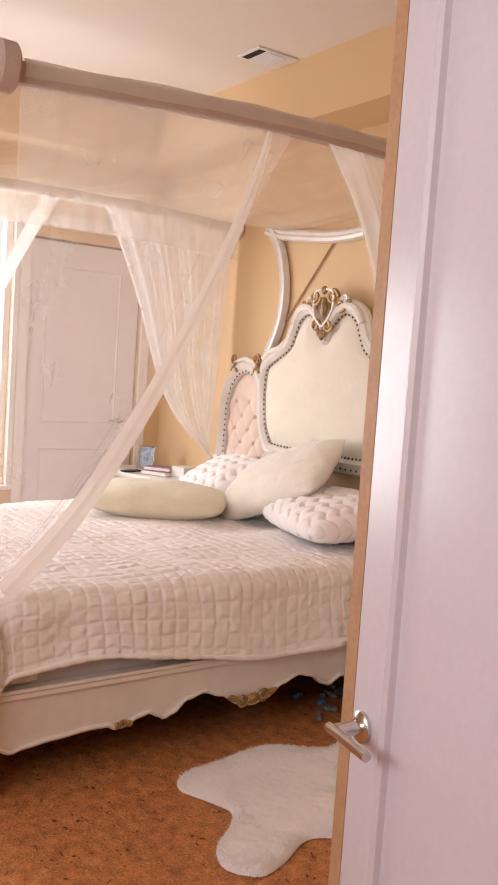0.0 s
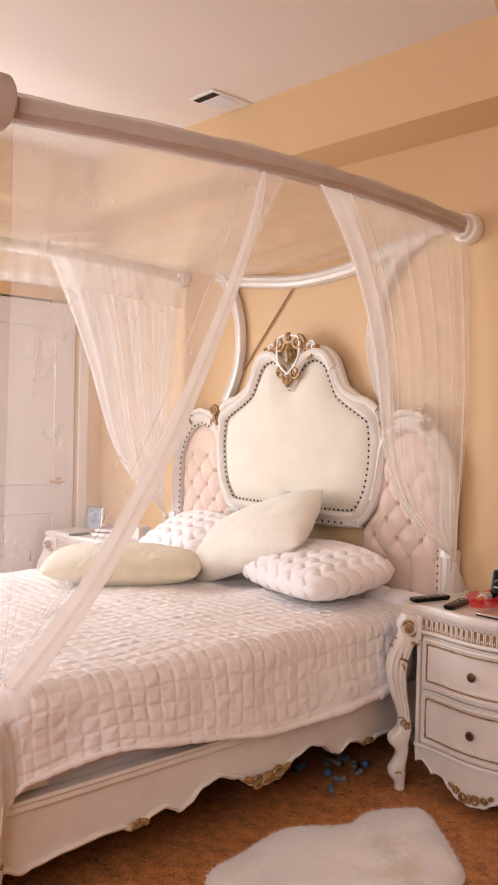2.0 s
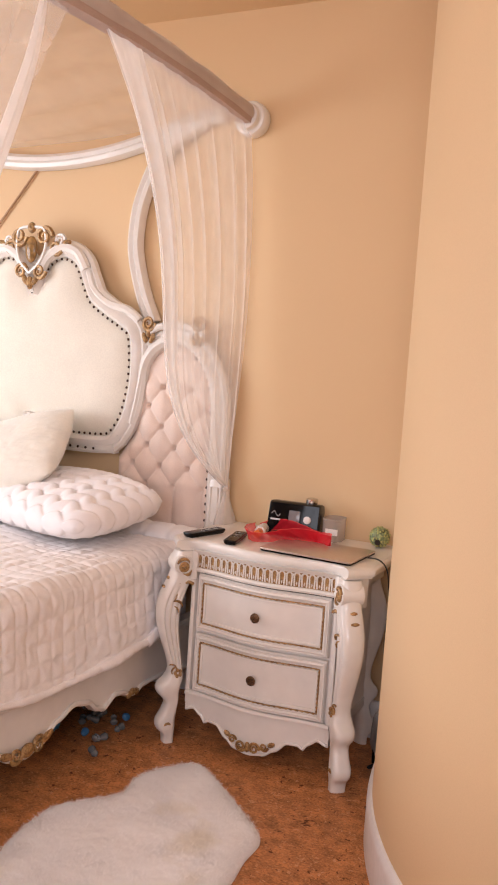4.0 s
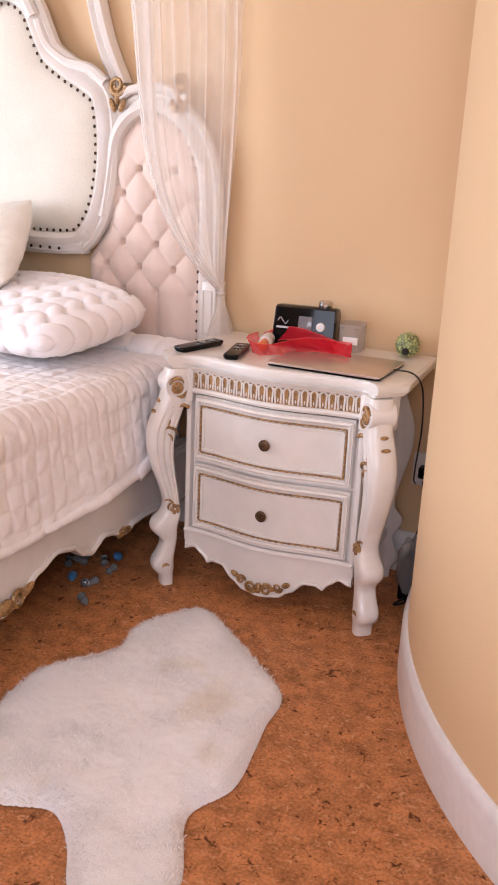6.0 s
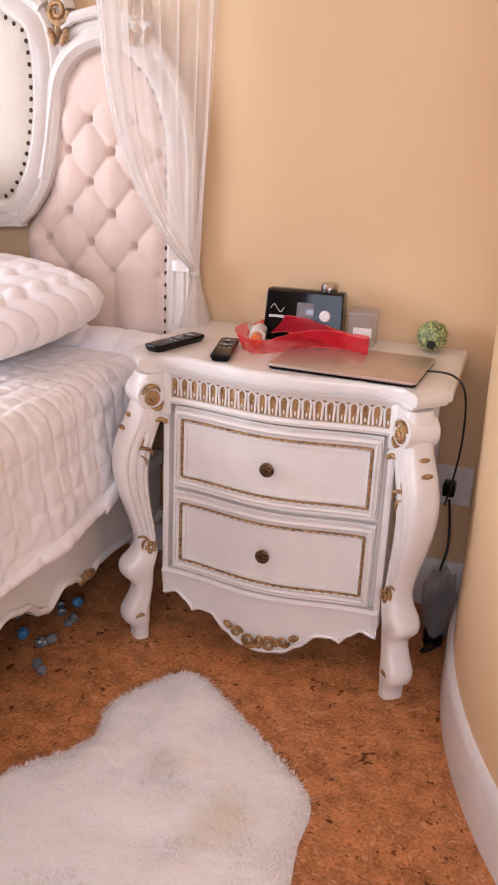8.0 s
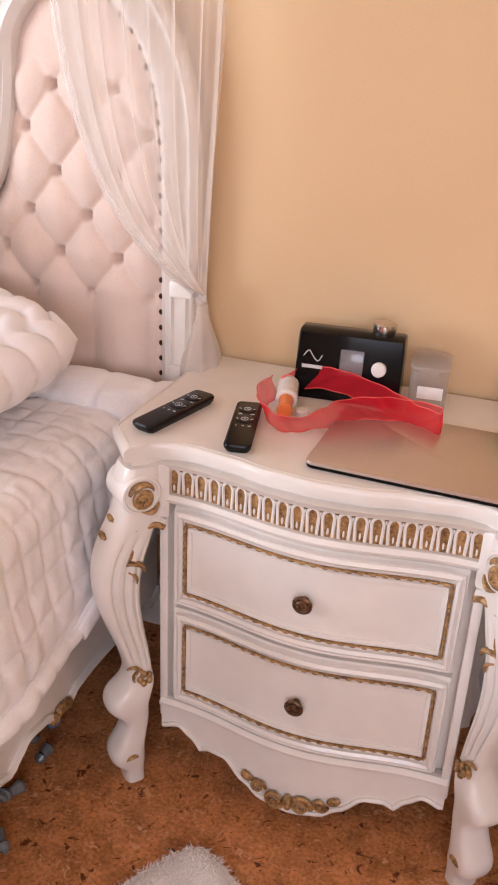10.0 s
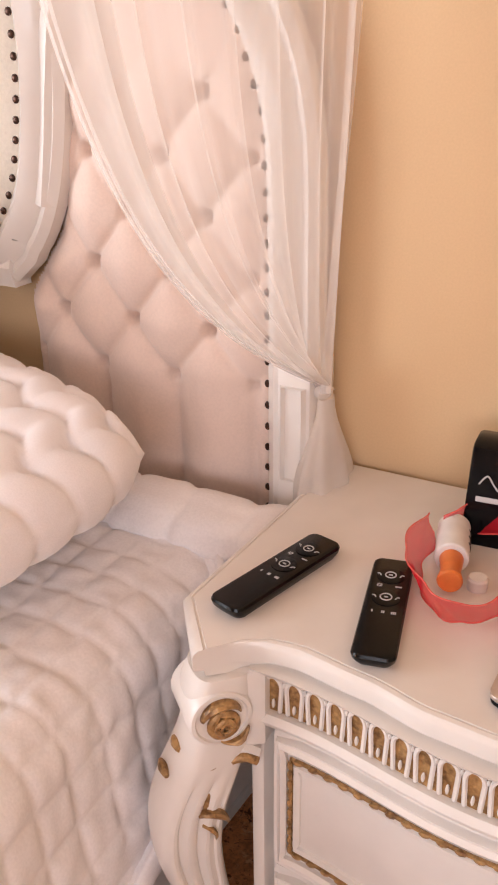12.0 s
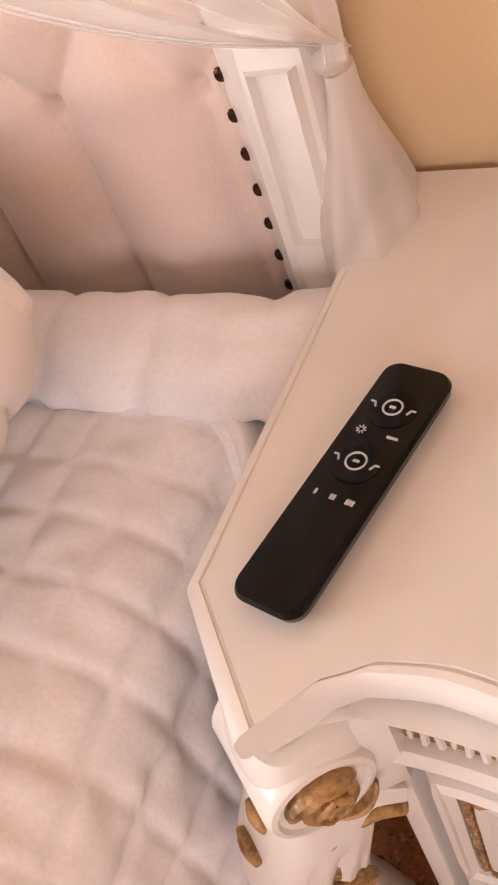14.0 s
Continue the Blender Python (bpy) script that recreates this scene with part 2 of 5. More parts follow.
def circle(r, n=10, rx=None):
    return [((rx or r) * math.cos(2 * math.pi * i / n), r * math.sin(2 * math.pi * i / n)) for i in range(n)]


def lathe(profile, n=20, m=Matrix(), bm=None, squash=1.0):
    """Turned round z from (radius, height) rows."""
    bm = bm or bmesh.new()
    rings = [[bm.verts.new(m @ Vector((r * math.cos(2 * math.pi * i / n), r * squash * math.sin(2 * math.pi * i / n), z))) for i in range(n)] for r, z in profile]
    for a, b in zip(rings, rings[1:]):
        for i in range(n):
            bm.faces.new((a[i], a[(i + 1) % n], b[(i + 1) % n], b[i]))
    bm.faces.new(rings[0][::-1]), bm.faces.new(rings[-1])
    return bm


def blob(bm, c, r, rot=(0, 0, 0), u=8, v=6):
    bmesh.ops.create_uvsphere(bm, u_segments=u, v_segments=v, radius=1, matrix=pose(*c, *rot) @ Matrix.Diagonal((*r, 1)))
    return bm


def scroll(bm, c, r, axis_m=Matrix(), turns=1.6, thick=0.3, flip=1):
    """A carved volute in the xz plane round c."""
    pts = []
    for i in range(26):
        t = i / 25
        a = flip * (turns * 2 * math.pi * t)
        q = r * (1 - 0.82 * t)
        pts.append(Vector(c) + (axis_m @ Vector((q * math.cos(a), -0.15 * r * t, q * math.sin(a)))))
    n = (axis_m @ Vector((0, 1, 0)))
    return sweep(pts, circle(r * thick, 6), up=n, bm=bm, scale=lambda t: 1 - 0.55 * t)


def smooth01(t):
    t = min(1, max(0, t))
    return t * t * (3 - 2 * t)


# ---------------------------------------------------------------- the room
WEST, SOUTH, EAST, CZ, SZ = -3.5, -5.4, 3.6, 3.31, 2.965
tagged(part("floor", boxed((WEST - 0.2, SOUTH - 0.2, -0.12), (EAST + 0.2, 0.2, 0)), CORK, smooth=False), "glossy reddish-brown cork floor with dark flecks", "floor", kind="structure")
tagged(part("wall_north", boxed((WEST - 0.2, 0, 0), (0.62, 0.18, 3.5)), WALL, smooth=False), "warm peach painted wall behind the bed", "wall", kind="structure")


def holed_wall(name, axis, at, thick, lo, hi, holes, label):
    """A wall with openings (a0, a1, z0, z1) through it, along the other axis."""
    bm = bmesh.new()
    cuts = sorted({lo, hi, *[h[0] for h in holes], *[h[1] for h in holes]})
    for a, b in zip(cuts, cuts[1:]):
        spans = [(0, 3.5)]
        for h in holes:
            if h[0] <= a and b <= h[1]:
                spans = [(0, h[2]), (h[3], 3.5)]
        for z0, z1 in spans:
            if z1 - z0 > 0.01:
                if axis == "x":
                    box(bm, (min(at, at + thick), a, z0), (max(at, at + thick), b, z1))
                else:
                    box(bm, (a, min(at, at + thick), z0), (b, max(at, at + thick), z1))
    bmesh.ops.remove_doubles(bm, verts=bm.verts, dist=0.0005)
    return tagged(part(name, bm, WALL, smooth=False), label, "wall", kind="structure")


holed_wall("wall_west", "x", WEST, -0.18, SOUTH, 0, [(-1.08, -0.20, 0, 2.40), (-3.5, -1.20, 0.66, 2.54)], "peach wall with a door and a window")
# the south opening is added to go with the fill light
holed_wall("wall_south", "y", SOUTH, -0.18, WEST - 0.18, EAST, [(-0.45, 2.65, 1.45, 2.85)], "unseen peach wall with a wide window added for the south fill light")
tagged(part("wall_east", boxed((EAST, SOUTH, 0), (EAST + 0.18, 0.0, 3.5)), WALL, smooth=False), "plain peach wall", "wall", kind="structure")

# the rounded wall beside the nightstand
CX, CY, CR = 1.995, -0.28, 1.50


def arc_line(r, a0, a1, n):
    return [(CX - r * math.cos(radians(a0 + (a1 - a0) * i / n)), CY - r * math.sin(radians(a0 + (a1 - a0) * i / n))) for i in range(n + 1)]


ring_out = arc_line(CR + 0.012, -11, 90, 64) + arc_line(CR - 0.16, -11, 90, 64)[::-1]
tagged(part("wall_curved", slab(ring_out, "z", 0, 3.5), WALL), "rounded peach wall bulging into the room", "wall", kind="structure")
tagged(part("wall_entry", boxed((2.25, -2.64, 0), (EAST, -2.50, 3.5)), WALL, smooth=False), "plain peach wall beside the entry", "wall", kind="structure")
tagged(part("wall_entry_header", boxed((1.99, -2.50, 2.46), (2.13, -1.80, 3.5)), WALL, smooth=False), "plain peach wall above the entry", "wall", kind="structure")
tagged(part("wall_hall", boxed((0.62, 0.0, 0), (EAST + 0.18, 0.18, 3.5)), WALL, smooth=False), "plain peach hall wall", "wall", kind="structure")

base_prof = [(0, 0), (0.016, 0), (0.016, 0.125), (0.013, 0.145), (0.006, 0.155), (0, 0.156)]
bl = [Vector((x, y, 0)) for x, y in arc_line(CR + 0.012, -9, 89, 70)]
tagged(part("baseboard", sweep(bl, [(q[0], q[1]) for q in base_prof]), TRIMW), "white painted baseboard following the rounded wall", "baseboard", kind="structure")
tagged(part("baseboard", sweep([(WEST, -0.001, 0), (0.5, -0.001, 0)], [(q[0], q[1]) for q in base_prof]), TRIMW), "white painted baseboard", "baseboard", kind="structure")

# tray ceiling: a soffit round a higher middle
for lo, hi in (((WEST, -0.325, SZ), (EAST, 0, 3.5)), ((WEST, SOUTH, SZ), (WEST + 0.33, -0.325, 3.5)), ((WEST + 0.33, SOUTH, SZ), (EAST, SOUTH + 0.33, 3.5))):
    tagged(part("soffit", boxed(lo, hi), WALL, smooth=False), "peach painted dropped soffit round the tray ceiling", "soffit", kind="structure")
tagged(part("soffit", slab(arc_line(CR + 0.325, 1.5, 90, 40) + [(EAST, CY - CR - 0.325), (EAST, -0.3255)], "z", SZ, 3.5), WALL, smooth=False), "peach painted dropped soffit curving round the rounded wall", "soffit", kind="structure")
tagged(part("ceiling", boxed((WEST, SOUTH, CZ), (EAST, 0, CZ + 0.18)), CEIL, smooth=False), "white painted tray ceiling", "ceiling", kind="structure")
tagged(part("roof", boxed((WEST - 0.2, SOUTH - 0.2, 3.5), (EAST + 0.2, 0.2, 3.6)), CEIL, smooth=False), "plain roof slab", "ceiling", kind="structure")


def vent(loc, rz):
    t = thing("ceiling_vent", loc, rz, label="white metal air vent with dark slots in the ceiling", category="vent")
    w, d = 0.10, 0.138
    part("frame", slab([(-w, -d), (w, -d), (w, d), (-w, d)], "z", -0.012, 0.0, 0.004), TRIMW, t)
    # no hole is cut; a black plate gives the slot its shade
    part("slot", boxed((-w + 0.016, -d + 0.016, -0.0135), (w - 0.016, -d + 0.062, -0.0125)), SHADE, t, "black plate coloured as the shade in the open slot")
    part("filter", boxed((-w + 0.016, -d + 0.075, -0.0135), (w - 0.016, d - 0.07, -0.0125)), TICK, t, "grey filter mesh")
    for i in range(7):
        y = -d + 0.078 + i * 0.018
        part("slat", boxed((-w + 0.018, y, -0.018), (w - 0.018, y + 0.009, -0.0137), 0.002, 1), TRIMW, t)
    return t


vent((-1.69, -0.475, CZ), 0)


def window(name, axis, at, a0, a1, z0, z1, mullions):
    t = tagged(thing(name), "white framed window with daylight behind", "window", kind="structure")
    def bx(nm, p0, p1, q0, q1, mat, d0=-0.10, d1=-0.03):
        lo, hi = ((at + d0, p0, q0), (at + d1, p1, q1)) if axis == "x" else ((p0, at + d0, q0), (p1, at + d1, q1))
        return part(nm, boxed(lo, hi, 0.004, 1), mat, t)
    e = 0.05
    bx("window_frame", a0, a1, z0, z0 + e, TRIMW), bx("window_frame", a0, a1, z1 - e, z1, TRIMW)
    bx("window_frame", a0, a0 + e, z0 + e, z1 - e, TRIMW), bx("window_frame", a1 - e, a1, z0 + e, z1 - e, TRIMW)
    for i in range(1, mullions):
        c = a0 + (a1 - a0) * i / mullions
        bx("mullion", c - 0.025, c + 0.025, z0 + e, z1 - e, TRIMW)
    bx("window_sill", a0 - 0.04, a1 + 0.04, z0 - 0.03, z0, TRIMW, -0.1, 0.04)
    return t


window("window_1", "x", WEST, -3.5, -1.20, 0.66, 2.54, 2)
# unseen window, added as the apparent origin of the south fill light
window("unseen_window", "y", SOUTH, -0.45, 2.65, 1.45, 2.85, 3)
tagged(part("ground", boxed((-60, -60, -0.6), (60, 60, -0.5)), material("lawn", (0.09, 0.12, 0.05), 0.9, vary=0.3, scale=3, fine=40), smooth=False), "grass ground outside the windows", "ground", kind="structure")


def lever(parent, loc, m_rot, flip=1):
    h = new("door_handle")
    h.parent = parent
    h.matrix_basis = Matrix.Translation(loc) @ m_rot
    part("rose", lathe([(0.026, 0), (0.026, 0.006), (0.022, 0.009), (0.012, 0.011), (0.011, 0.05)], 24, pose(0, 0, 0, 90)), CHROME, h, "satin nickel round plate")
    bm = sweep([(flip * -0.016, -0.055, 0), (flip * 0.10, -0.055, 0)], circle(0.0085, 12))
    part("lever", bm, CHROME, h, "satin nickel lever")
    h["label"] = "satin nickel lever handle"
    return h


# entry door, standing open into the room
DOOR = tagged(thing("door_1"), "open white panelled door with a wooden edge strip and nickel lever", "door", kind="structure")
DL, DH = 0.86, 2.42
DOOR.matrix_basis = pose(1.362, -2.392, 0.008, 0, 0, -11.5)
part("leaf", boxed((0.0, 0.0, 0), (DL, 0.040, DH), 0.003, 2), DOORP, DOOR)
part("edge_strip", sweep([(-0.018, 0.012, 0), (-0.018, 0.012, DH)], [(-0.018, -0.012), (0.016, -0.012), (0.012, -0.004), (0.017, 0.0), (0.017, 0.022), (-0.018, 0.026)], up=(0, 1, 0)), WOODEDGE, DOOR, "varnished wooden edge strip")
for z0, z1 in ((0.10, 2.32),):
    pth = [(0.10, -0.0005, z0), (DL - 0.10, -0.0005, z0), (DL - 0.10, -0.0005, z1), (0.10, -0.0005, z1)]
    part("panel_moulding", sweep(pth, [(-0.018, -0.004), (-0.012, 0.009), (-0.002, 0.013), (0.010, 0.007), (0.018, -0.004)], up=(0, -1, 0), closed=True), DOORP, DOOR)
lever(DOOR, (0.035, -0.0005, 0.995), pose(0, 0, 0))

for y0, y1, z0, z1 in ((-1.20, -1.158, 0.66, 2.54), (-3.58, -1.158, 2.541, 2.62)):
    tagged(part("window_casing", boxed((WEST + 0.001, y0, z0), (WEST + 0.022, y1, z1), 0.004, 1), TRIMW), "white painted window casing", "trim", kind="structure")

# pale door in the west wall
D2 = tagged(thing("door_2", (WEST - 0.03, -1.07, 0.008)), "closed pale grey door with a nickel lever handle", "door", kind="structure")
part("leaf", boxed((-0.04, 0, 0), (0, 0.86, 2.38), 0.003, 1), GREYDOOR, D2)
for z0, z1 in ((0.2, 0.9), (1.1, 2.2)):
    part("panel_moulding", sweep([(0.001, 0.13, z0), (0.001, 0.70, z0), (0.001, 0.70, z1), (0.001, 0.13, z1)], [(-0.014, -0.003), (0, 0.007), (0.014, -0.003)], up=(1, 0, 0), closed=True), GREYDOOR, D2)
lever(D2, (0.0, 0.74, 1.12), pose(0, 0, 0, 0, 0, 90), -1)
for nm, y0, y1, z0, z1 in (("casing", -1.155, -1.08, 0, 2.48), ("casing", -0.20, -0.125, 0, 2.48), ("casing_head", -1.155, -0.125, 2.481, 2.56)):
    tagged(part(nm, boxed((WEST + 0.001, y0, z0), (WEST + 0.02, y1, z1), 0.004, 1), TRIMW), "white painted door casing", "trim", kind="structure")


def switch_plate(loc):
    t = thing("light_switch", loc, label="white double light switch plate on the wall", category="switch")
    part("plate", boxed((-0.06, -0.008, -0.06), (0.06, 0, 0.06), 0.004, 2), TRIMW, t)
    for x in (-0.025, 0.025):
        part("rocker", boxed((x - 0.016, -0.012, -0.034), (x + 0.016, -0.0082, 0.034), 0.002, 1), PAPER, t)


switch_plate((-2.88, -0.0005, 1.655))

# ---------------------------------------------------------------- the bed
BX = -1.48
BED = thing("canopy_bed", (BX, 0, 0), label="carved ivory bed with cream damask and blush tufted headboard", category="bed")


def mirrored(half):
    return half + [(-a, b) for a, b in half[::-1]]


def offset(pts, d):
    """The closed outline moved outwards by d (it runs clockwise or anticlockwise)."""
    k = len(pts)
    area = sum(pts[i][0] * pts[(i + 1) % k][1] - pts[(i + 1) % k][0] * pts[i][1] for i in range(k))
    sg = 1 if area > 0 else -1
    out = []
    for i in range(k):
        a, b = pts[i - 1], pts[(i + 1) % k]
        t = Vector((b[0] - a[0], b[1] - a[1])).normalized()
        out.append((pts[i][0] + sg * d * t.y, pts[i][1] - sg * d * t.x))
    return out


def smooth2(pts, n=5, closed=True):
    return [(q.x, q.y) for q in spline([(a, b, 0) for a, b in pts], n, closed)]


def resample(pts, step, closed=True):
    """Even steps along a line."""
    p = [Vector((a, b)) for a, b in pts]
    if closed:
        p.append(p[0])
    out, carry = [], 0.0
    for a, b in zip(p, p[1:]):
        d = (b - a).length
        while carry < d:
            q = a + (b - a) * (carry / d)
            out.append((q.x, q.y))
            carry += step
        carry -= d
    return out


def inside(q, poly):
    x, y, hit = q[0], q[1], False
    for (x1, y1), (x2, y2) in zip(poly, poly[1:] + poly[:1]):
        if (y1 > y) != (y2 > y) and x < (x2 - x1) * (y - y1) / (y2 - y1) + x1:
            hit = not hit
    return hit


def near(q, poly):
    v = Vector(q)
    best = 9
    for a, b in zip(poly, poly[1:] + poly[:1]):
        a, b = Vector(a), Vector(b)
        t = max(0, min(1, (v - a).dot(b - a) / max(1e-9, (b - a).length_squared)))
        best = min(best, (v - a - (b - a) * t).length)
    return best


def nearest(q, poly):
    """The point of the closed line that lies nearest to q."""
    v = Vector(q)
    best, at = 9, v
    for a, b in zip(poly, poly[1:] + poly[:1]):
        a, b = Vector(a), Vector(b)
        t = max(0, min(1, (v - a).dot(b - a) / max(1e-9, (b - a).length_squared)))
        c = a + (b - a) * t
        if (v - c).length < best:
            best, at = (v - c).length, c
    return at


def cushion(outline, step, front, puff):
    """An upholstered field inside the outline: puff(s, z, rim) is how far it stands out of the plane y = front."""
    xs, zs = [p[0] for p in outline], [p[1] for p in outline]
    nx, nz = int((max(xs) - min(xs)) / step) + 1, int((max(zs) - min(zs)) / step) + 1
    verts, index, faces = [], {}, []
    for i in range(nx + 1):
        for j in range(nz + 1):
            q = (min(xs) + i * step, min(zs) + j * step)
            r = near(q, outline)
            if inside(q, outline) or r < step * 1.5:
                rim = r if inside(q, outline) else 0
                index[i, j] = len(verts)
                verts.append((q[0], front - puff(q[0], q[1], rim), q[1]))
    for i in range(nx):
        for j in range(nz):
            c = [(i, j), (i + 1, j), (i + 1, j + 1), (i, j + 1)]
            if all(k in index for k in c):
                faces.append([index[k] for k in c])
    return verts, faces


PANEL = smooth2(mirrored([(0.0, 1.815), (0.055, 1.83), (0.11, 1.885), (0.17, 1.905), (0.23, 1.875), (0.268, 1.80), (0.315, 1.715), (0.40, 1.655), (0.50, 1.60), (0.536, 1.56), (0.545, 1.40), (0.52, 1.25), (0.475, 1.165), (0.41, 1.135), (0.02, 1.13)]))
FIELD = offset(PANEL, 0.028)
part("centre_panel", cushion(FIELD, 0.013, -0.055, lambda s, z, r: 0.055 * (1 - math.exp(-r / 0.06)) + 0.004 * noise.noise((s * 7, z * 7, 0))), DAMASK, BED, "cream damask upholstered centre panel")
MOULD = [(-0.042, -0.02), (-0.042, 0.010), (-0.028, 0.022), (-0.014, 0.014), (0.004, 0.034), (0.024, 0.040), (0.042, 0.022), (0.046, -0.02)]


def moulding(name, pts, y, prof, closed, size=1.0, label="", parent=None, mat=None):
    pth = [(a, y, b) for a, b in pts]
    return part(name, sweep(pth, [(a * size, b * size) for a, b in prof], up=(0, -1, 0), closed=closed), mat or IVORY, parent or BED, label)


moulding("panel_frame", offset(PANEL, 0.062), -0.065, MOULD, True, 0.95, "ivory carved moulding round the centre panel")
NAILM = part("nail_head", blob(bmesh.new(), (0, 0, 0), (0.0066, 0.004, 0.0066), u=8, v=5), NAIL, BED, m=pose(0.0, -0.092, 1.812))
for a, b in resample(offset(PANEL, 0.012), 0.031)[1:]:
    again(NAILM, BED, pose(a, -0.083, b))
for i in range(19):
    again(NAILM, BED, pose(-0.40 + i * 0.044, -0.092, 1.055))
moulding("panel_base_rail", [(-0.50, 1.075), (0.50, 1.075)], -0.06, [(-0.035, -0.02), (-0.035, 0.02), (0, 0.032), (0.035, 0.02), (0.035, -0.02)], False, 1, "ivory rail under the centre panel")


def lattice(k, j):
    """The place of a button in row k."""
    return 0.736 + 0.145 * (j + 0.5 * (k % 2)), 1.01 + 0.088 * k


def tuft(s, z, r):
    p, q = (s - 0.736) / 0.145 + (z - 1.01) / 0.176, (s - 0.736) / 0.145 - (z - 1.01) / 0.176
    d1, d2 = math.sin(math.pi * p) ** 2, math.sin(math.pi * q) ** 2
    crease = (1 - 0.75 * math.exp(-d1 / 0.03)) * (1 - 0.75 * math.exp(-d2 / 0.03))
    pit = math.exp(-(d1 + d2) / 0.058)
    belly = (d1 * d2) ** 0.5
    pleat = abs(math.sin(math.pi * (s - 0.6635) / 0.145)) ** 0.55
    low, high = smooth01((0.965 - z) / 0.08), smooth01((z - 1.36) / 0.06)
    rim = 1 - math.exp(-r / 0.030)
    mid = 0.027 + 0.006 * crease + 0.018 * belly - 0.052 * pit
    mid = mid * (1 - high) + 0.034 * high
    return rim * (mid * (1 - low) + low * (0.008 + 0.032 * pleat)) + 0.0016 * noise.noise((s * 30, z * 30, 0))


BUTTON = None
for sg in (1, -1):
    wing = [(0.50, 0.50), (0.50, 1.02), (0.585, 1.14), (0.615, 1.36), (0.64, 1.46), (0.70, 1.53), (0.785, 1.555), (0.87, 1.53), (0.945, 1.45), (0.985, 1.32), (0.988, 1.1), (0.988, 0.50)]
    wing = [(sg * a, b) for a, b in wing]
    part("side_panel", cushion(wing, 0.0048, -0.035, lambda s, z, r: tuft(abs(s), z, r)), VELVET, BED, "blush velvet deep-buttoned side panel")
    arch = smooth2([(sg * a, b) for a, b in [(0.565, 1.19), (0.585, 1.29), (0.60, 1.38), (0.625, 1.485), (0.69, 1.56), (0.785, 1.592), (0.885, 1.565), (0.972, 1.475), (1.022, 1.33), (1.03, 1.1), (1.03, 0.9), (1.03, 0.55)]], 6, False)
    moulding("side_frame", arch, -0.055, MOULD, False, 0.92, "ivory carved frame of the side panel")
    part("side_post", boxed((sg * 1.045 - 0.03, -0.10, 0.0), (sg * 1.045 + 0.03, -0.004, 0.99), 0.012), IVORY, BED)
    pp = [(sg * 1.045 - 0.017, -0.1005, 0.80), (sg * 1.045 + 0.017, -0.1005, 0.80), (sg * 1.045 + 0.017, -0.1005, 0.955), (sg * 1.045 - 0.017, -0.1005, 0.955)]
    part("post_moulding", sweep(pp, [(-0.005, -0.002), (0, 0.006), (0.005, -0.002)], up=(0, -1, 0), closed=True), IVORY, BED)
    part("post_plinth", boxed((sg * 1.045 - 0.038, -0.112, 0.70), (sg * 1.045 + 0.038, -0.1005, 0.745), 0.006), IVORY, BED)
    for a, b in resample([(sg * x, z) for x, z in [(0.995, 0.62), (0.995, 1.12), (0.99, 1.33), (0.945, 1.46), (0.87, 1.54), (0.785, 1.565), (0.70, 1.54)]], 0.036, False):
        again(NAILM, BED, pose(a - sg * 0.004, -0.075, b))
    if BUTTON is None:
        BUTTON = part("button", blob(bmesh.new(), (0, 0, 0), (0.010, 0.006, 0.010), u=8, v=5), VELVET, BED, m=pose(sg * 0.736, -0.024, 1.01))
    for k in range(-1, 5):
        for j in range(-2, 3):
            bs, bz = lattice(k, j)
            edge = [(abs(a), b) for a, b in wing]
            if (k, j) != (0, 0) or sg < 0:
                if inside((bs, bz), edge) and near((bs, bz), edge) > 0.03:
                    again(BUTTON, BED, pose(sg * bs, -0.024, bz))
    # carved crest on the side panel
    bm = bmesh.new()
    sweep([(sg * 0.655, -0.075, 1.60), (sg * 0.70, -0.08, 1.625), (sg * 0.79, -0.08, 1.645), (sg * 0.88, -0.08, 1.625), (sg * 0.93, -0.075, 1.60)], circle(0.016, 8), up=(0, -1, 0), bm=bm)
    part("side_crest", bm, IVORY, BED, "carved ivory cresting")
    for cx in (0.655, 0.905):
        bm = bmesh.new()
        scroll(bm, (sg * cx, -0.085, 1.64), 0.036, flip=sg if cx > 0.8 else -sg)
        for k in range(3):
            blob(bm, (sg * (cx + 0.02 * (k - 1)), -0.085, 1.60 - 0.025 * abs(k - 1)), (0.012, 0.010, 0.026), (0, 25 * (k - 1), 0))
        part("crest_leaf", bm, GOLD, BED, "gilded carved leaf")

# upper open frame
UP = [(-0.04, -0.02), (-0.04, 0.008), (-0.022, 0.024), (-0.006, 0.012), (0.010, 0.030), (0.030, 0.026), (0.04, 0.006), (0.04, -0.02)]
moulding("upper_arm", smooth2([(-0.62, 1.69), (-0.565, 1.78), (-0.515, 1.90), (-0.495, 2.05), (-0.515, 2.2), (-0.575, 2.35), (-0.69, 2.485)], 8, False), -0.03, UP, False, 0.9, "curved ivory arm of the open frame")
moulding("upper_arm", smooth2([(0.64, 1.64), (0.575, 1.78), (0.528, 1.94), (0.522, 2.05), (0.545, 2.19), (0.62, 2.355), (0.72, 2.455), (0.86, 2.525)], 8, False), -0.03, UP, False, 0.9, "curved ivory arm of the open frame")
moulding("upper_arch", smooth2([(-0.71, 2.47), (-0.56, 2.43), (-0.32, 2.40), (-0.10, 2.378), (0.12, 2.378), (0.34, 2.40), (0.55, 2.445), (0.75, 2.51), (0.94, 2.545)], 6, False), -0.026, UP, False, 0.9, "sagging ivory arch of the open frame")
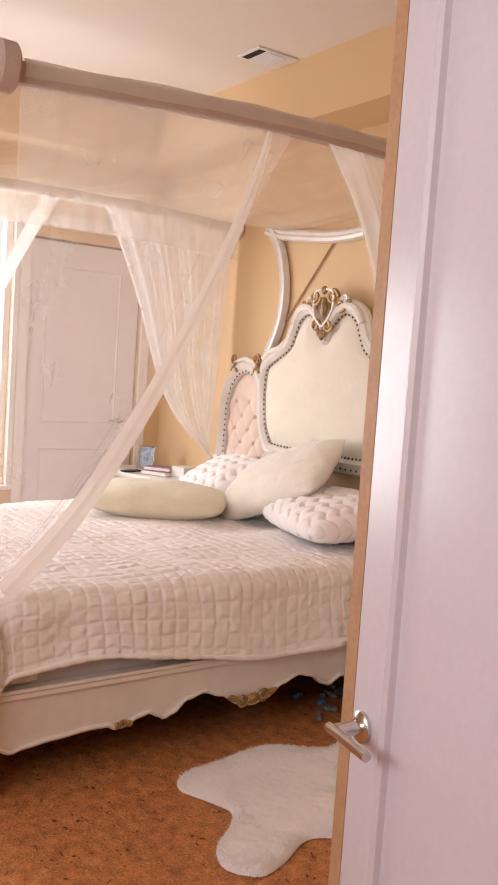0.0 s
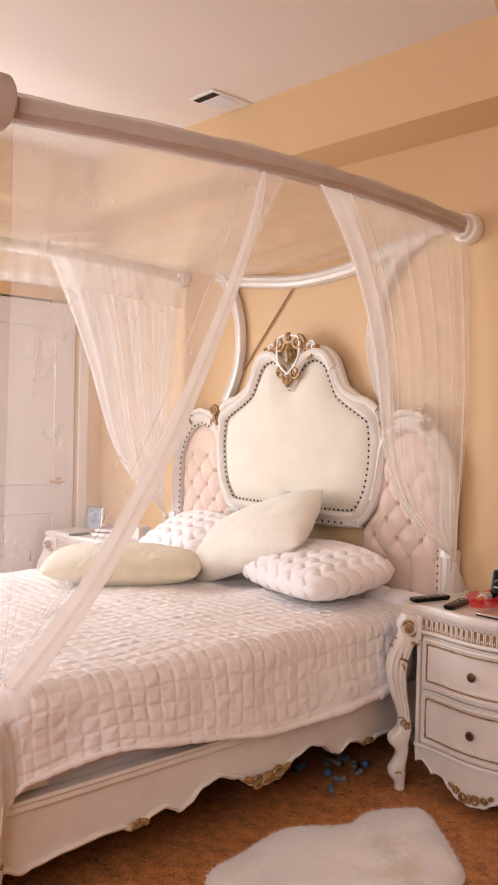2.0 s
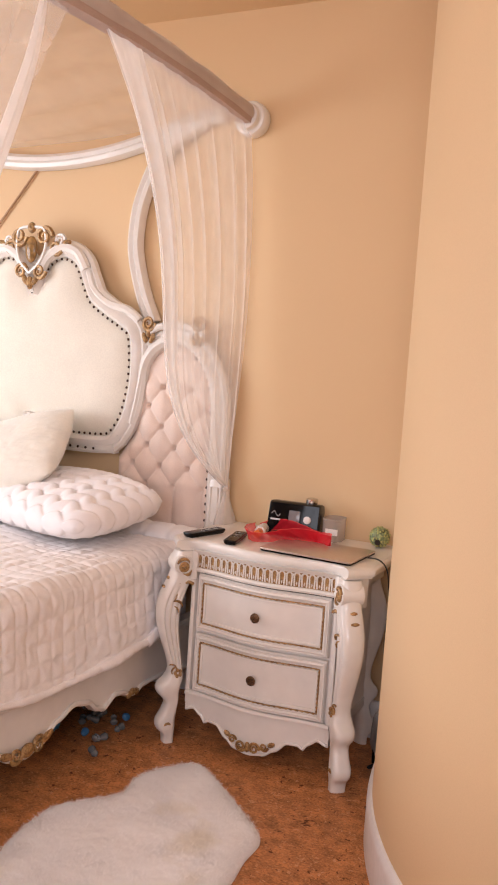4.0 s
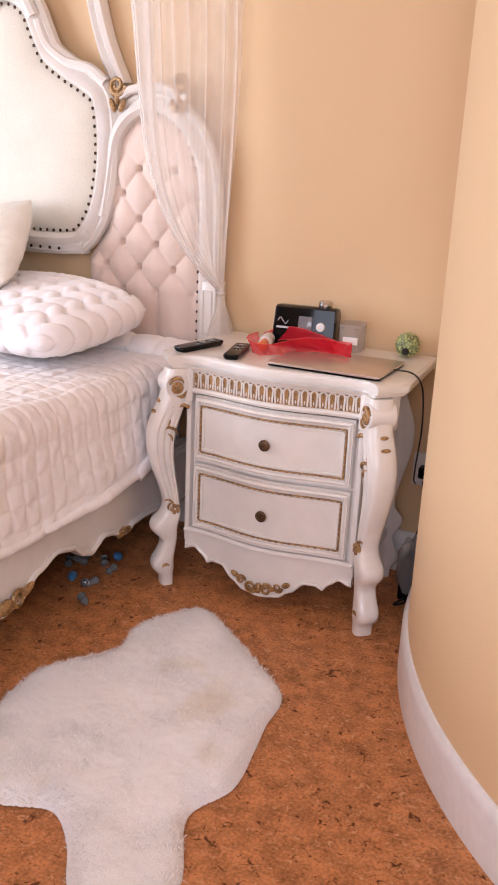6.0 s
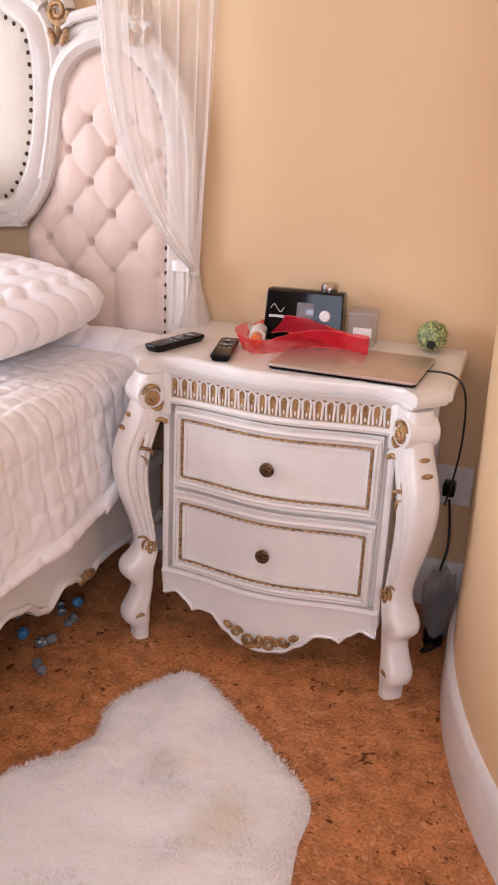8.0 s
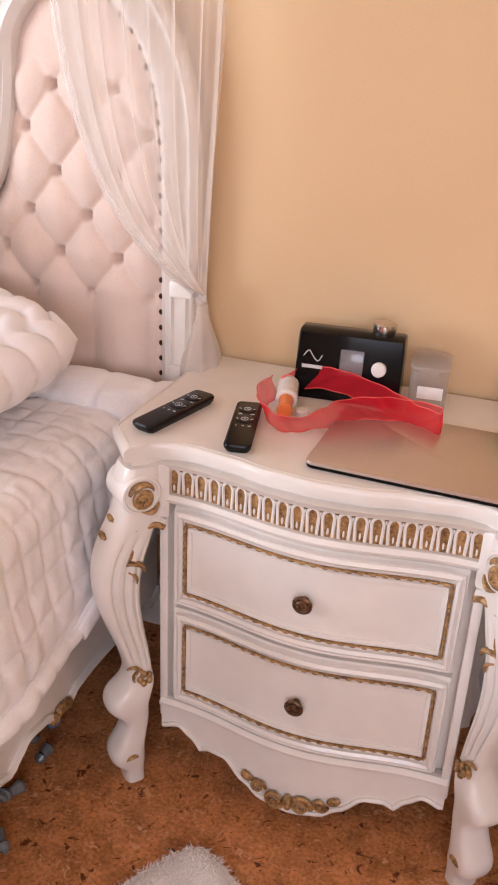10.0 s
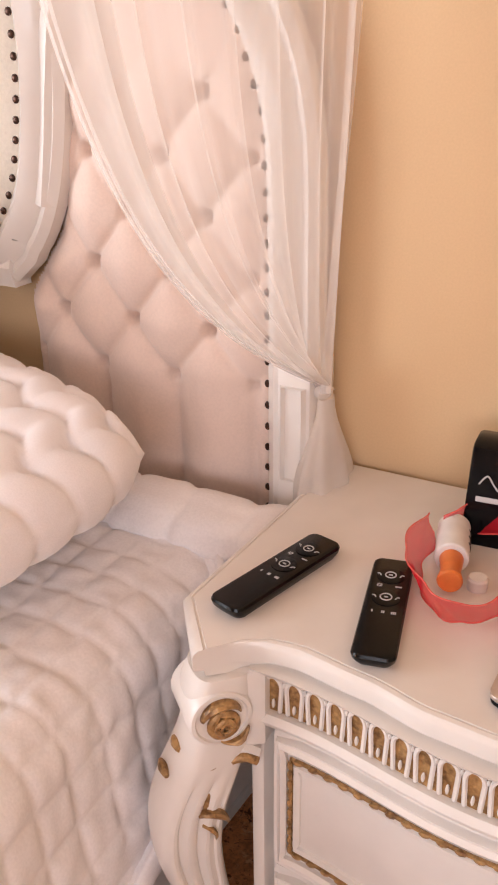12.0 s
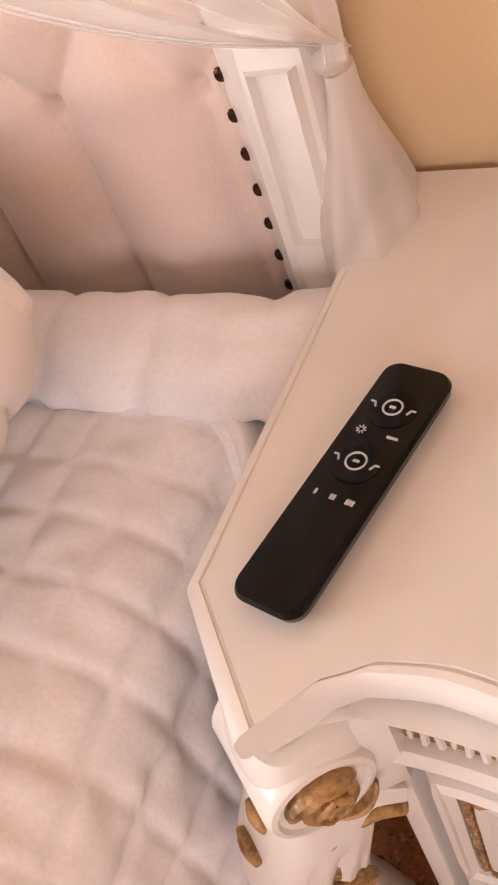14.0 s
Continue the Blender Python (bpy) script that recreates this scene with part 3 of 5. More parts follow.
part("cord", sweep([(-0.05, -0.012, 2.375), (-0.49, -0.012, 1.88)], circle(0.006, 6), up=(0, -1, 0)), WOODEDGE, BED, "thin tan cord")

# crest of the centre panel
bm = bmesh.new()
for sg in (1, -1):
    sweep(spline([(sg * 0.30, -0.085, 1.87), (sg * 0.25, -0.09, 1.945), (sg * 0.17, -0.095, 1.965), (sg * 0.09, -0.10, 1.925), (sg * 0.05, -0.10, 1.86)], 6), circle(0.024, 8), up=(0, -1, 0), bm=bm)
    sweep(spline([(sg * 0.31, -0.08, 1.86), (sg * 0.345, -0.08, 1.78), (sg * 0.43, -0.08, 1.72), (sg * 0.535, -0.08, 1.695), (sg * 0.60, -0.075, 1.65)], 6), circle(0.020, 8), up=(0, -1, 0), bm=bm)
part("crest_shoulder", bm, IVORY, BED, "scrolled ivory shoulder mouldings")
def carved(name, make, *args, **kw):
    """One gilded piece of carving on the bed."""
    bm = bmesh.new()
    make(bm, *args, **kw)
    return part(name, bm, GOLD, BED, "antique gold carving")


for sg in (1, -1):
    carved("crest_scroll", scroll, (sg * 0.075, -0.115, 2.015), 0.045, flip=sg)
    carved("crest_scroll", scroll, (sg * 0.135, -0.105, 1.965), 0.036, flip=-sg)
    carved("crest_scroll", scroll, (sg * 0.055, -0.12, 1.855), 0.036, flip=-sg)
    carved("crest_leaf", blob, (sg * 0.19, -0.10, 1.985), (0.030, 0.012, 0.016), (0, sg * -20, 0))
    carved("crest_leaf", blob, (sg * 0.03, -0.12, 1.815), (0.014, 0.012, 0.03), (0, sg * 30, 0))
carved("crest_bud", blob, (0, -0.12, 2.055), (0.022, 0.016, 0.026)), carved("crest_bud", blob, (0, -0.12, 1.80), (0.018, 0.014, 0.032))
bm = bmesh.new()
for sg in (1, -1):
    sweep(spline([(sg * 0.02, -0.12, 2.06), (sg * 0.075, -0.12, 2.045), (sg * 0.085, -0.12, 1.97), (sg * 0.06, -0.125, 1.90), (0, -0.125, 1.845)], 5), circle(0.008, 6), up=(0, -1, 0), bm=bm)
    scroll(bm, (sg * 0.15, -0.098, 2.000), 0.030, flip=sg)
part("crest_scroll", bm, IVORY, BED, "ivory carved scrolls of the cartouche")
part("crest_gem", blob(bmesh.new(), (0, -0.118, 1.955), (0.034, 0.018, 0.062), u=14, v=10), material("amber_gem", (0.33, 0.18, 0.06), 0.2, vary=0.25, scale=20, bump=0.1), BED, "oval amber gem")

# side rails with a scalloped lower edge
def rail_edge(y):
    c = abs(y + 1.19)
    keys = [(0, 0.150), (0.07, 0.165), (0.16, 0.215), (0.25, 0.243), (0.33, 0.225), (0.395, 0.180), (0.435, 0.166), (0.455, 0.180), (0.50, 0.200), (0.56, 0.190), (0.60, 0.168), (0.65, 0.163), (0.68, 0.180), (0.75, 0.182), (0.90, 0.172), (1.02, 0.160), (1.06, 0.150), (1.12, 0.175)]
    for (a, p), (b, q) in zip(keys, keys[1:]):
        if a <= c <= b:
            return p + (q - p) * smooth01((c - a) / (b - a))
    return 0.175


for sg in (1, -1):
    n = 150
    ys = [-0.09 - 2.24 * i / n for i in range(n + 1)]
    # the unseen far rail drops lower to block light from under the bed
    low = (lambda y: rail_edge(y)) if sg > 0 else (lambda y: max(0.03, rail_edge(y) - 0.14))
    outl = [(y, low(y)) for y in ys] + [(ys[-1], 0.385), (ys[0], 0.385)]
    part("side_rail", slab(outl, "x", sg * 0.955, sg * 0.985), IVORY, BED, "ivory side rail with a scalloped lower edge")
    part("rail_lip", sweep([(sg * 0.985, -0.10, 0.368), (sg * 0.985, -2.33, 0.368)], [(-0.006, -0.022), (0.006 , -0.022), (0.016, -0.010), (0.012, 0.004), (0.022, 0.014), (0.018, 0.024), (-0.03, 0.024), (-0.03, -0.01)] if sg < 0 else [(0.006, -0.022), (-0.006, -0.022), (-0.016, -0.010), (-0.012, 0.004), (-0.022, 0.014), (-0.018, 0.024), (0.03, 0.024), (0.03, -0.01)]), IVORY, BED)
    part("rail_bead", sweep([(sg * 0.988, y, low(y) + 0.012) for y in ys], circle(0.010, 6)), IVORY, BED)
    bm = bmesh.new()
    Rm = pose(0, 0, 0, 0, 0, 90 * sg)
    for k in (-1, 1):
        scroll(bm, (sg * 0.995, -1.19 + k * 0.055, 0.185), 0.030, Rm, flip=k)
        blob(bm, (sg * 0.995, -1.19 + k * 0.10, 0.198), (0.010, 0.035, 0.014), (k * 20, 0, 0))
    blob(bm, (sg * 0.997, -1.19, 0.185), (0.014, 0.032, 0.024))
    part("rail_carving", bm, GOLD, BED, "antique gold carved leaf")
    for k in (-1, 1):
        bm = bmesh.new()
        for j in range(3):
            blob(bm, (sg * 0.993, -1.19 + k * 0.615 + (j - 1) * 0.025, 0.182 + 0.006 * (j % 2)), (0.010, 0.018, 0.014))
        part("rail_rosette", bm, GOLD, BED, "small gilded rosette")
    # foot posts
    prof = [(0.03, 0.0), (0.045, 0.03), (0.052, 0.08), (0.040, 0.12), (0.034, 0.15), (0.055, 0.17), (0.060, 0.20), (0.052, 0.225), (0.058, 0.24), (0.050, 0.26), (0.058, 0.34), (0.064, 0.42), (0.060, 0.47), (0.044, 0.50), (0.056, 0.515), (0.058, 0.53), (0.040, 0.545), (0.034, 0.565), (0.046, 0.59), (0.052, 0.62), (0.044, 0.65), (0.02, 0.668), (0.002, 0.672)]
    part("foot_post", lathe(prof, 24, Matrix.Translation((sg * 1.0, -2.385, 0))), IVORY, BED, "turned ivory foot post")
    for i in range(12):
        a = 2 * math.pi * i / 12
        ca, sa = math.cos(a), math.sin(a)
        bm = sweep([(sg * 1.0 + r * ca, -2.385 + r * sa, z) for r, z in ((0.050, 0.265), (0.058, 0.34), (0.064, 0.42), (0.060, 0.465))], circle(0.006, 5), up=(-sa, ca, 0))
        part("post_flute", bm, IVORY, BED)
    bm = bmesh.new()
    for i in range(8):
        a = 2 * math.pi * i / 8
        blob(bm, (sg * 1.0 + 0.058 * math.cos(a), -2.385 + 0.058 * math.sin(a), 0.515), (0.010, 0.010, 0.014), u=6, v=4)
        blob(bm, (sg * 1.0 + 0.055 * math.cos(a), -2.385 + 0.055 * math.sin(a), 0.232), (0.010, 0.010, 0.012), u=6, v=4)
    part("post_carving", bm, GOLD, BED, "gilded carved collar")
# unseen lower edge dropped near the floor to keep light from under the bed
foot = [(-0.96, 0.06), (-0.5, 0.08), (0, 0.04), (0.5, 0.08), (0.96, 0.06), (0.96, 0.50), (0.6, 0.56), (0, 0.60), (-0.6, 0.56), (-0.96, 0.50)]
part("footboard", slab(foot, "y", -2.41, -2.36, 0.008), IVORY, BED, "low ivory footboard")

# mattress and base
SPRING = tagged(part("box_spring", boxed((BX - 0.95, -2.33, 0.26), (BX + 0.95, -0.09, 0.50), 0.04, 4), TICK), "grey-white fabric box spring on the bed frame", "box spring")
# unseen black sheet, added to deepen the shade under the bed
part("dark_underside", boxed((BX - 0.93, -2.31, 0.252), (BX + 0.93, -0.11, 0.2595), 0.002, 1), material("black_underside", (0.012, 0.011, 0.012), 0.95, vary=0.2, bump=0.2), SPRING, "added unseen black sheet that darkens the space under the bed")
tagged(part("mattress", boxed((BX - 0.95, -2.33, 0.501), (BX + 0.95, -0.105, 0.700), 0.06, 4), QUILT), "white mattress under the quilt", "mattress")
tagged(part("paper_tag", boxed((-0.506, -2.26, 0.41), (-0.4975, -2.16, 0.435), 0.002, 1), PAPER), "small white paper tag on the box spring", "tag")

# quilt
def quilt():
    na, nb = 500, 460
    amax = 1.238
    cell = 0.062
    top = 0.725

    def f(u, v):
        a = -amax - 0.03 + (2 * amax + 0.06) * u
        da = max(0, abs(a) - 0.925)
        bend = -0.20 - 0.06 * noise.noise((a * 2.1, 3.3, 0)) - (1.0 * min(da, 0.17) + 0.3 * max(0, da - 0.17) + 2.2 * max(0, da - 0.27) if a > 0 else 0.2 * da)
        b0 = -2.60 - 0.03 * noise.noise((a * 3, 0, 1))
        b = b0 + (bend - b0) * v
        hemn = 0.02 * noise.noise((b * 2.3, 7.0 * (1 if a > 0 else -1), 0)) + 0.015 * math.sin(b * 5.2 + 1)
        da *= 1 + hemn * 1.6 + 0.16 * smooth01((b + 1.65) / 0.5) - 0.10 * smooth01((-1.5 - b) / 0.5)
        db = max(0, -2.26 - b)
        d = math.hypot(da, db)
        sx = 1 if a > 0 else -1
        base = Vector((sx * min(abs(a), 0.925), max(b, -2.26), top))
        nrm = Vector((0, 0, 1))
        if d > 1e-6:
            dirv = Vector((sx * da / d, -db / d, 0))
            R = 0.085
            if d < R * math.pi / 2:
                out, down, ph = R * math.sin(d / R), R * (1 - math.cos(d / R)), d / R
            else:
                e = d - R * math.pi / 2
                out, down, ph = R + 0.10 * e, R + 0.98 * e, math.pi / 2
            base += dirv * out - Vector((0, 0, down))
            nrm = dirv * math.sin(ph) + Vector((0, 0, math.cos(ph)))
        aw, bw = a + 0.016 * noise.noise((a * 5, b * 5, 9)), b + 0.016 * noise.noise((a * 5, b * 5, 4))
        ga, gb = abs((aw / cell) % 1 - 0.5), abs((bw / cell) % 1 - 0.5)
        seam = 0.5 - max(ga, gb)
        puff = (0.0054 + 0.0038 * noise.noise((a * 5, b * 5, 8))) * (1 - math.exp(-(seam / 0.11) ** 1.3)) + 0.0032 * noise.noise((a * 34, b * 34, 6))
        wr = 0.017 * noise.noise((a * 3.1, b * 2.6, 0.3)) + 0.006 * noise.noise((a * 8, b * 7, 5)) + 0.0035 * noise.noise((a * 25, b * 25, 2))
        if da > 0.05:
            wr += 0.005 * math.sin(b * 13 + 3 * noise.noise((b * 3, 0, 0))) * min(1, da / 0.2)
        p = base + nrm * (puff + wr)
        return (BX + p.x, p.y, p.z)
    q = part("quilt", sheet(f, na, nb), QUILT, smooth="soft")
    edge = [Vector(f(1.0, i / 160)) for i in range(161)] + [Vector(f(1 - i / 160, 1.0)) for i in range(1, 161)]
    part("binding", sweep(edge, circle(0.011, 10), scale=lambda t: 1 + 0.7 * math.exp(-((t - 0.47) / 0.08) ** 2) + 0.2 * math.sin(t * 60)), QUILT, q, "rolled quilt binding", smooth="soft")
    flap = [Vector(f(1 - 0.15 * i / 40, 1.0)) + Vector((0.010, 0.012, 0)) for i in range(41)]
    part("turned_edge", sweep(flap, circle(0.013, 12, 0.036), up=(1, 0, 0), scale=lambda t: 0.35 + 0.75 * math.sin(math.pi * min(1, 0.1 + 0.75 * t)) + 0.06 * math.sin(31 * t)), QUILT, q, "smooth turned-over edge of the quilt", smooth="soft")
    return q


q = tagged(quilt(), "white square-quilted coverlet spread over the bed", "quilt")
mod = q.modifiers.new("thick", "SOLIDIFY")
mod.thickness, mod.offset = 0.014, -1


def folded_sheet():
    """The turned-back edge of the bedding along the headboard."""
    def f(u, v):
        x = -2.25 + 1.855 * u
        a = 2 * math.pi * v
        r = 0.046 + 0.008 * noise.noise((x * 9, 0, 0))
        bend = x + 0.006 * math.sin(2 * a) + 0.01 * noise.noise((x * 6, a, 1))
        puff = 1.04 - 0.11 * math.exp(-(math.sin(math.pi * bend / 0.115) / 0.35) ** 2) - 0.08 * math.exp(-(math.sin(1.5 * a + 0.5) / 0.35) ** 2) + 0.09 * noise.noise((x * 20, 2 * math.cos(a), 2 * math.sin(a)))
        return (x, -0.185 + 0.03 * (x + 0.42) * 0.2 + 1.45 * r * math.cos(a) * puff, 0.738 - 0.0 * u + r * math.sin(a) * puff)
    bm = sheet(f, 420, 48)
    return part("bed_sheet_roll", bm, QUILT)


tagged(folded_sheet(), "turned-back white quilted sheet along the headboard", "bed sheet")


# ---------------------------------------------------------------- pillows
def pillow(name, w, h, t, m, mat, pattern=None, seed=0, label="", res=70):
    def side(sg):
        def f(u, v):
            x, y = 2 * u - 1, 2 * v - 1
            px = x * (1 - (0.10 if pattern == "knit" else 0.07) * abs(y) ** 4)
            py = y * (1 - (0.15 if pattern == "knit" else 0.08) * abs(x) ** 4)
            ex = 0.50 if pattern == "knit" else 0.56
            k = max(0, (1 - abs(x) ** 2.6)) ** ex * max(0, (1 - abs(y) ** 2.6)) ** ex
            z = t / 2 * k
            z += 0.012 * noise.noise((x * 2 + seed, y * 2, sg)) * k
            if pattern == "knit" and k > 0:
                cw, ch = 0.118, 0.078
                best = 0.0
                gx, gy = x * w / 2 / cw, y * h / 2 / ch
                for iy in (math.floor(gy) - 1, math.floor(gy), math.floor(gy) + 1):
                    for ix in (math.floor(gx) - 1, math.floor(gx), math.floor(gx) + 1):
                        for sd in (-1, 1):
                            ex_, ey_ = (gx - ix - 0.5 - sd * 0.24) * cw, (gy - iy - 0.5) * ch
                            ca, sa = math.cos(0.75 * sd), math.sin(0.75 * sd)
                            lx, ly = ca * ex_ + sa * ey_, -sa * ex_ + ca * ey_
                            q = (lx / 0.031) ** 2 + (ly / 0.062) ** 2
                            if q < 1:
                                best = max(best, math.sqrt(1 - q) + 0.06 * noise.noise((ix * 1.7, iy * 2.3, sd + seed)))
                z += 0.019 * best * min(1, k * 4.0)
            elif pattern == "plush" and k > 0:
                z += (0.004 * noise.noise((x * 16 + seed, y * 16, 1)) + 0.003 * noise.noise((x * 40, y * 40, 1 + seed))) * min(1, k * 3)
            return (px * w / 2, py * h / 2, sg * z)
        return f
    bm = sheet(side(1), res, res)
    sheet(side(-1), res, res, bm)
    bmesh.ops.remove_doubles(bm, verts=bm.verts, dist=0.0006)
    ob = part(name, bm, mat, smooth="soft")
    ob.matrix_basis = m
    return tagged(ob, label, "pillow")


pillow("knit_pillow", 0.84, 0.53, 0.18, pose(-1.000, -0.40, 0.862, 9, 0, -16), KNIT, "knit", 1, "white chunky-knit pillow lying on the quilt", 110)
pillow("knit_pillow", 0.66, 0.50, 0.20, pose(-2.0, -0.36, 0.885, 24, 0, -8), KNIT, "knit", 5, "white chunky-knit pillow leaning on the headboard", 90)
pillow("plush_pillow", 0.84, 0.50, 0.22, pose(-1.44, -0.40, 0.965, 36, -21, 10), PLUSH, "plush", 2, "cream plush pillow leaning against the headboard")
pillow("plush_pillow", 0.82, 0.48, 0.19, pose(-1.86, -0.93, 0.815, 5, 0, 48), PALE, "plush", 3, "pale yellow plush pillow lying on the quilt")

# ---------------------------------------------------------------- canopy frame and nets
CAN = thing("bed_canopy", (BX, 0, 0), label="fabric-wrapped canopy rails fixed to the wall over the bed", category="canopy")
RAIL = [(1.078, -0.03, 2.505), (1.082, -0.5, 2.530), (1.078, -1.05, 2.538), (1.05, -1.65, 2.522), (1.0, -2.36, 2.485)]


def rail_at(t, sg=1):
    pts = [Vector((sg * a, b, c)) for a, b, c in RAIL]
    q = spline(pts, 12)
    k = min(len(q) - 1, max(0, t * (len(q) - 1)))
    i = min(int(k), len(q) - 2)
    return q[i].lerp(q[i + 1], k - i)


for sg in (1, -1):
    pth = [rail_at(i / 40, sg) for i in range(41)]
    # the far bar is lightened to ivory so it does not show dark
    part("side_bar", sweep(pth, [(0.026, -0.036), (0.032, 0.0), (0.026, 0.030), (0, 0.040), (-0.026, 0.030), (-0.032, 0), (-0.026, -0.036)]), WRAP if sg > 0 else IVORY, CAN, "taupe fabric-wrapped bar")
    part("wall_ring", lathe([(0.040, 0.075), (0.050, 0.073), (0.053, 0.066), (0.052, 0.050), (0.056, 0.044), (0.066, 0.040), (0.072, 0.030), (0.073, 0.006), (0.070, -0.018), (0.05, -0.026)], 28, Matrix.Translation((sg * 1.078, -0.026, 2.505)) @ pose(0, 0, 0, 90)), IVORY, CAN, "turned ivory wall rosette")
    part("foot_ring", lathe([(0.05, 0.035), (0.075, 0.034), (0.082, 0.025), (0.082, -0.025), (0.072, -0.034), (0.05, -0.036), (0.046, -0.012), (0.005, -0.012)], 28, Matrix.Translation((sg * 1.0, -2.385, 2.495)) @ pose(0, 0, 0, 90)), WRAP, CAN, "fabric-wrapped end ring")
    bm = bmesh.new()
    for z in (-0.028, 0.028):
        blob(bm, (sg * 1.0, -2.425, 2.495 + z), (0.02, 0.016, 0.02), u=12, v=8)
    part("bolt", bm, GOLD, CAN, "brass bolts in the ring")
part("foot_bar", sweep([(-0.93, -2.385, 2.495), (0, -2.385, 2.53), (0.93, -2.385, 2.495)], circle(0.036, 12)), WRAP, CAN, "taupe fabric-wrapped bar")


def drape(t0, t1, sg, tie, bulge, folds, label, tail=0.3, seed=0, roll=0.0, cloth=None):
    """A net panel that hangs from the side bar between t0 and t1 and is gathered at the tie; u = 1 is the free edge."""
    tie = Vector(tie)
    th = thing("canopy_net", (BX, 0, 0), label=label, category="curtain", group="nets of the canopy")

    def f(u, v):
        top = rail_at(t0 + (t1 - t0) * (u + 0.015 * math.sin(9 * u + seed)), sg) + Vector((0, 0, -0.03))
        end = tie + Vector((sg * 0.014 * math.sin(12 * u), 0.035 * (u - 0.5) * (1 if t1 > t0 else -1), 0.0))
        p = top.lerp(end, v)
        p.x = top.x + (end.x - top.x) * v ** 3
        free = smooth01(u) * math.sin(math.pi * v ** (2.3 if seed in (2, 4) else 1.5))
        p.y += bulge * free
        amp = 0.015 * (1 - 0.8 * v) * min(1, 5 * v + 0.2)
        ph = 2 * math.pi * folds * (u + 0.05 * math.sin(5 * u + seed))
        p.x += sg * (amp * math.sin(ph) + 0.45 * amp * math.sin(2.3 * ph + seed) + (0.045 if seed == 2 else 0.02) * math.sin(math.pi * v))
        p.y += 0.8 * amp * math.cos(ph)
        return p
    part("net", sheet(f, folds * 16, 70), cloth or NET, th)

    def layer(u, v):
        p = Vector(f(1 - 0.36 * roll * u, v))
        p.x += sg * 0.007
        return p
    if roll:
        part("doubled_edge", sheet(layer, 40, 70), NETWHITE, th, "net folded double along its edge")
    part("tie", blob(bmesh.new(), tie, (0.015, 0.018, 0.014), (20, 10, 0), 12, 8), NETROLL, th, "knotted net tie")

    def g2(u, v):
        a = 2 * math.pi * u
        r = (0.018 + 0.048 * smooth01(v * 1.6)) * (1 + 0.16 * math.sin(7 * a + seed) * v)
        return tie + Vector((sg * 0.005 + r * 0.6 * math.cos(a), r * math.sin(a), -0.01 - tail * v))
    part("tail", sheet(g2, 64, 12), NETROLL, th)
    return th


FOOTNET = drape(0.985, 0.58, 1, (1.02, -2.375, 0.74), 0.10, 7, "sheer white net tied to the foot post", 0.30, 1)
drape(0.012, 0.52, 1, (1.084, -0.075, 0.950), -0.30, 8, "sheer white net tied beside the headboard", 0.24, 2, 0.5, NETHEAD)
drape(0.985, 0.60, -1, (-1.02, -2.375, 0.74), 0.10, 5, "sheer white net tied to the foot post", 0.30, 3, 0.3, NET)
drape(0.012, 0.47, -1, (-1.10, -0.10, 0.955), -0.16, 11, "sheer white net tied beside the headboard", 0.24, 4, 0.5, NETWHITE)

FT = thing("canopy_net", (BX, 0, 0), label="sheer white net hanging in a bundle at the foot post", category="curtain", group="nets of the canopy")


def foot_net(u, v):
    top = Vector((0.98 - 0.30 * u, -2.40, 2.47))
    end = Vector((1.03 - 0.03 * u, -2.45, 0.76))
    p = top.lerp(end, v ** 0.8)
    a = 0.016 * (1 - 0.7 * v)
    return p + Vector((0, -0.02 - 0.05 * math.sin(math.pi * v) + a * math.sin(30 * u), 0))


part("net", sheet(foot_net, 60, 40), NET, FT)


def canopy_roof():
    def f(u, v):
        a, b = rail_at(v, 1), rail_at(v, -1)
        p = a.lerp(b, u)
        s = math.sin(math.pi * u)
        p.z += 0.03 - 0.13 * s * (0.6 + 0.4 * abs(math.sin(math.pi * v * 2.5))) + (0.014 * math.sin(v * 60 + 3 * u) + 0.010 * math.sin(v * 37 - 5 * u + 2 * math.sin(4 * u))) * s
        return p
    return f


COVER = thing("canopy_cover", (BX, 0, 0), label="sheer cream net laid over the canopy bars in swags", category="curtain")
part("roof_net", sheet(canopy_roof(), 60, 120), NETTOP, COVER)


def valance(u, v):
    p = rail_at(u, -1)
    return Vector((p.x + 0.05 - 0.012 * math.sin(u * 120) * v, p.y, p.z + 0.055 * (1 - v) - 0.21 * v))


def over_bar(u, v):
    p = rail_at(0.03 + 0.95 * u, 1)
    a = math.pi * (v - 0.15) * 1.1
    return Vector((p.x + 0.040 * math.cos(a), p.y, p.z + 0.004 + (0.042 + 0.003 * math.sin(u * 40)) * math.sin(a)))


part("valance", sheet(valance, 150, 10), NETTOP, COVER, "short gathered net valance")
part("bar_sleeve", sheet(over_bar, 120, 8), NETROLL, COVER, "net folded over the bar")
# the rolled free edge of the foot net
roll_path = spline([(1.075, -1.36, 2.49), (1.09, -1.44, 2.25), (1.10, -1.62, 1.85), (1.10, -1.83, 1.45), (1.08, -2.08, 1.05), (1.04, -2.32, 0.76)], 8)
part("rolled_edge", sweep(roll_path, [(0.022, -0.008), (0.030, 0.008), (0.012, 0.02), (-0.006, 0.012), (-0.024, 0.016), (-0.030, 0), (-0.010, -0.016)], up=(1, 0, 0), scale=lambda t: 0.3 + 1.2 * t ** 0.6), NETROLL, FOOTNET, "rolled edge of the net")

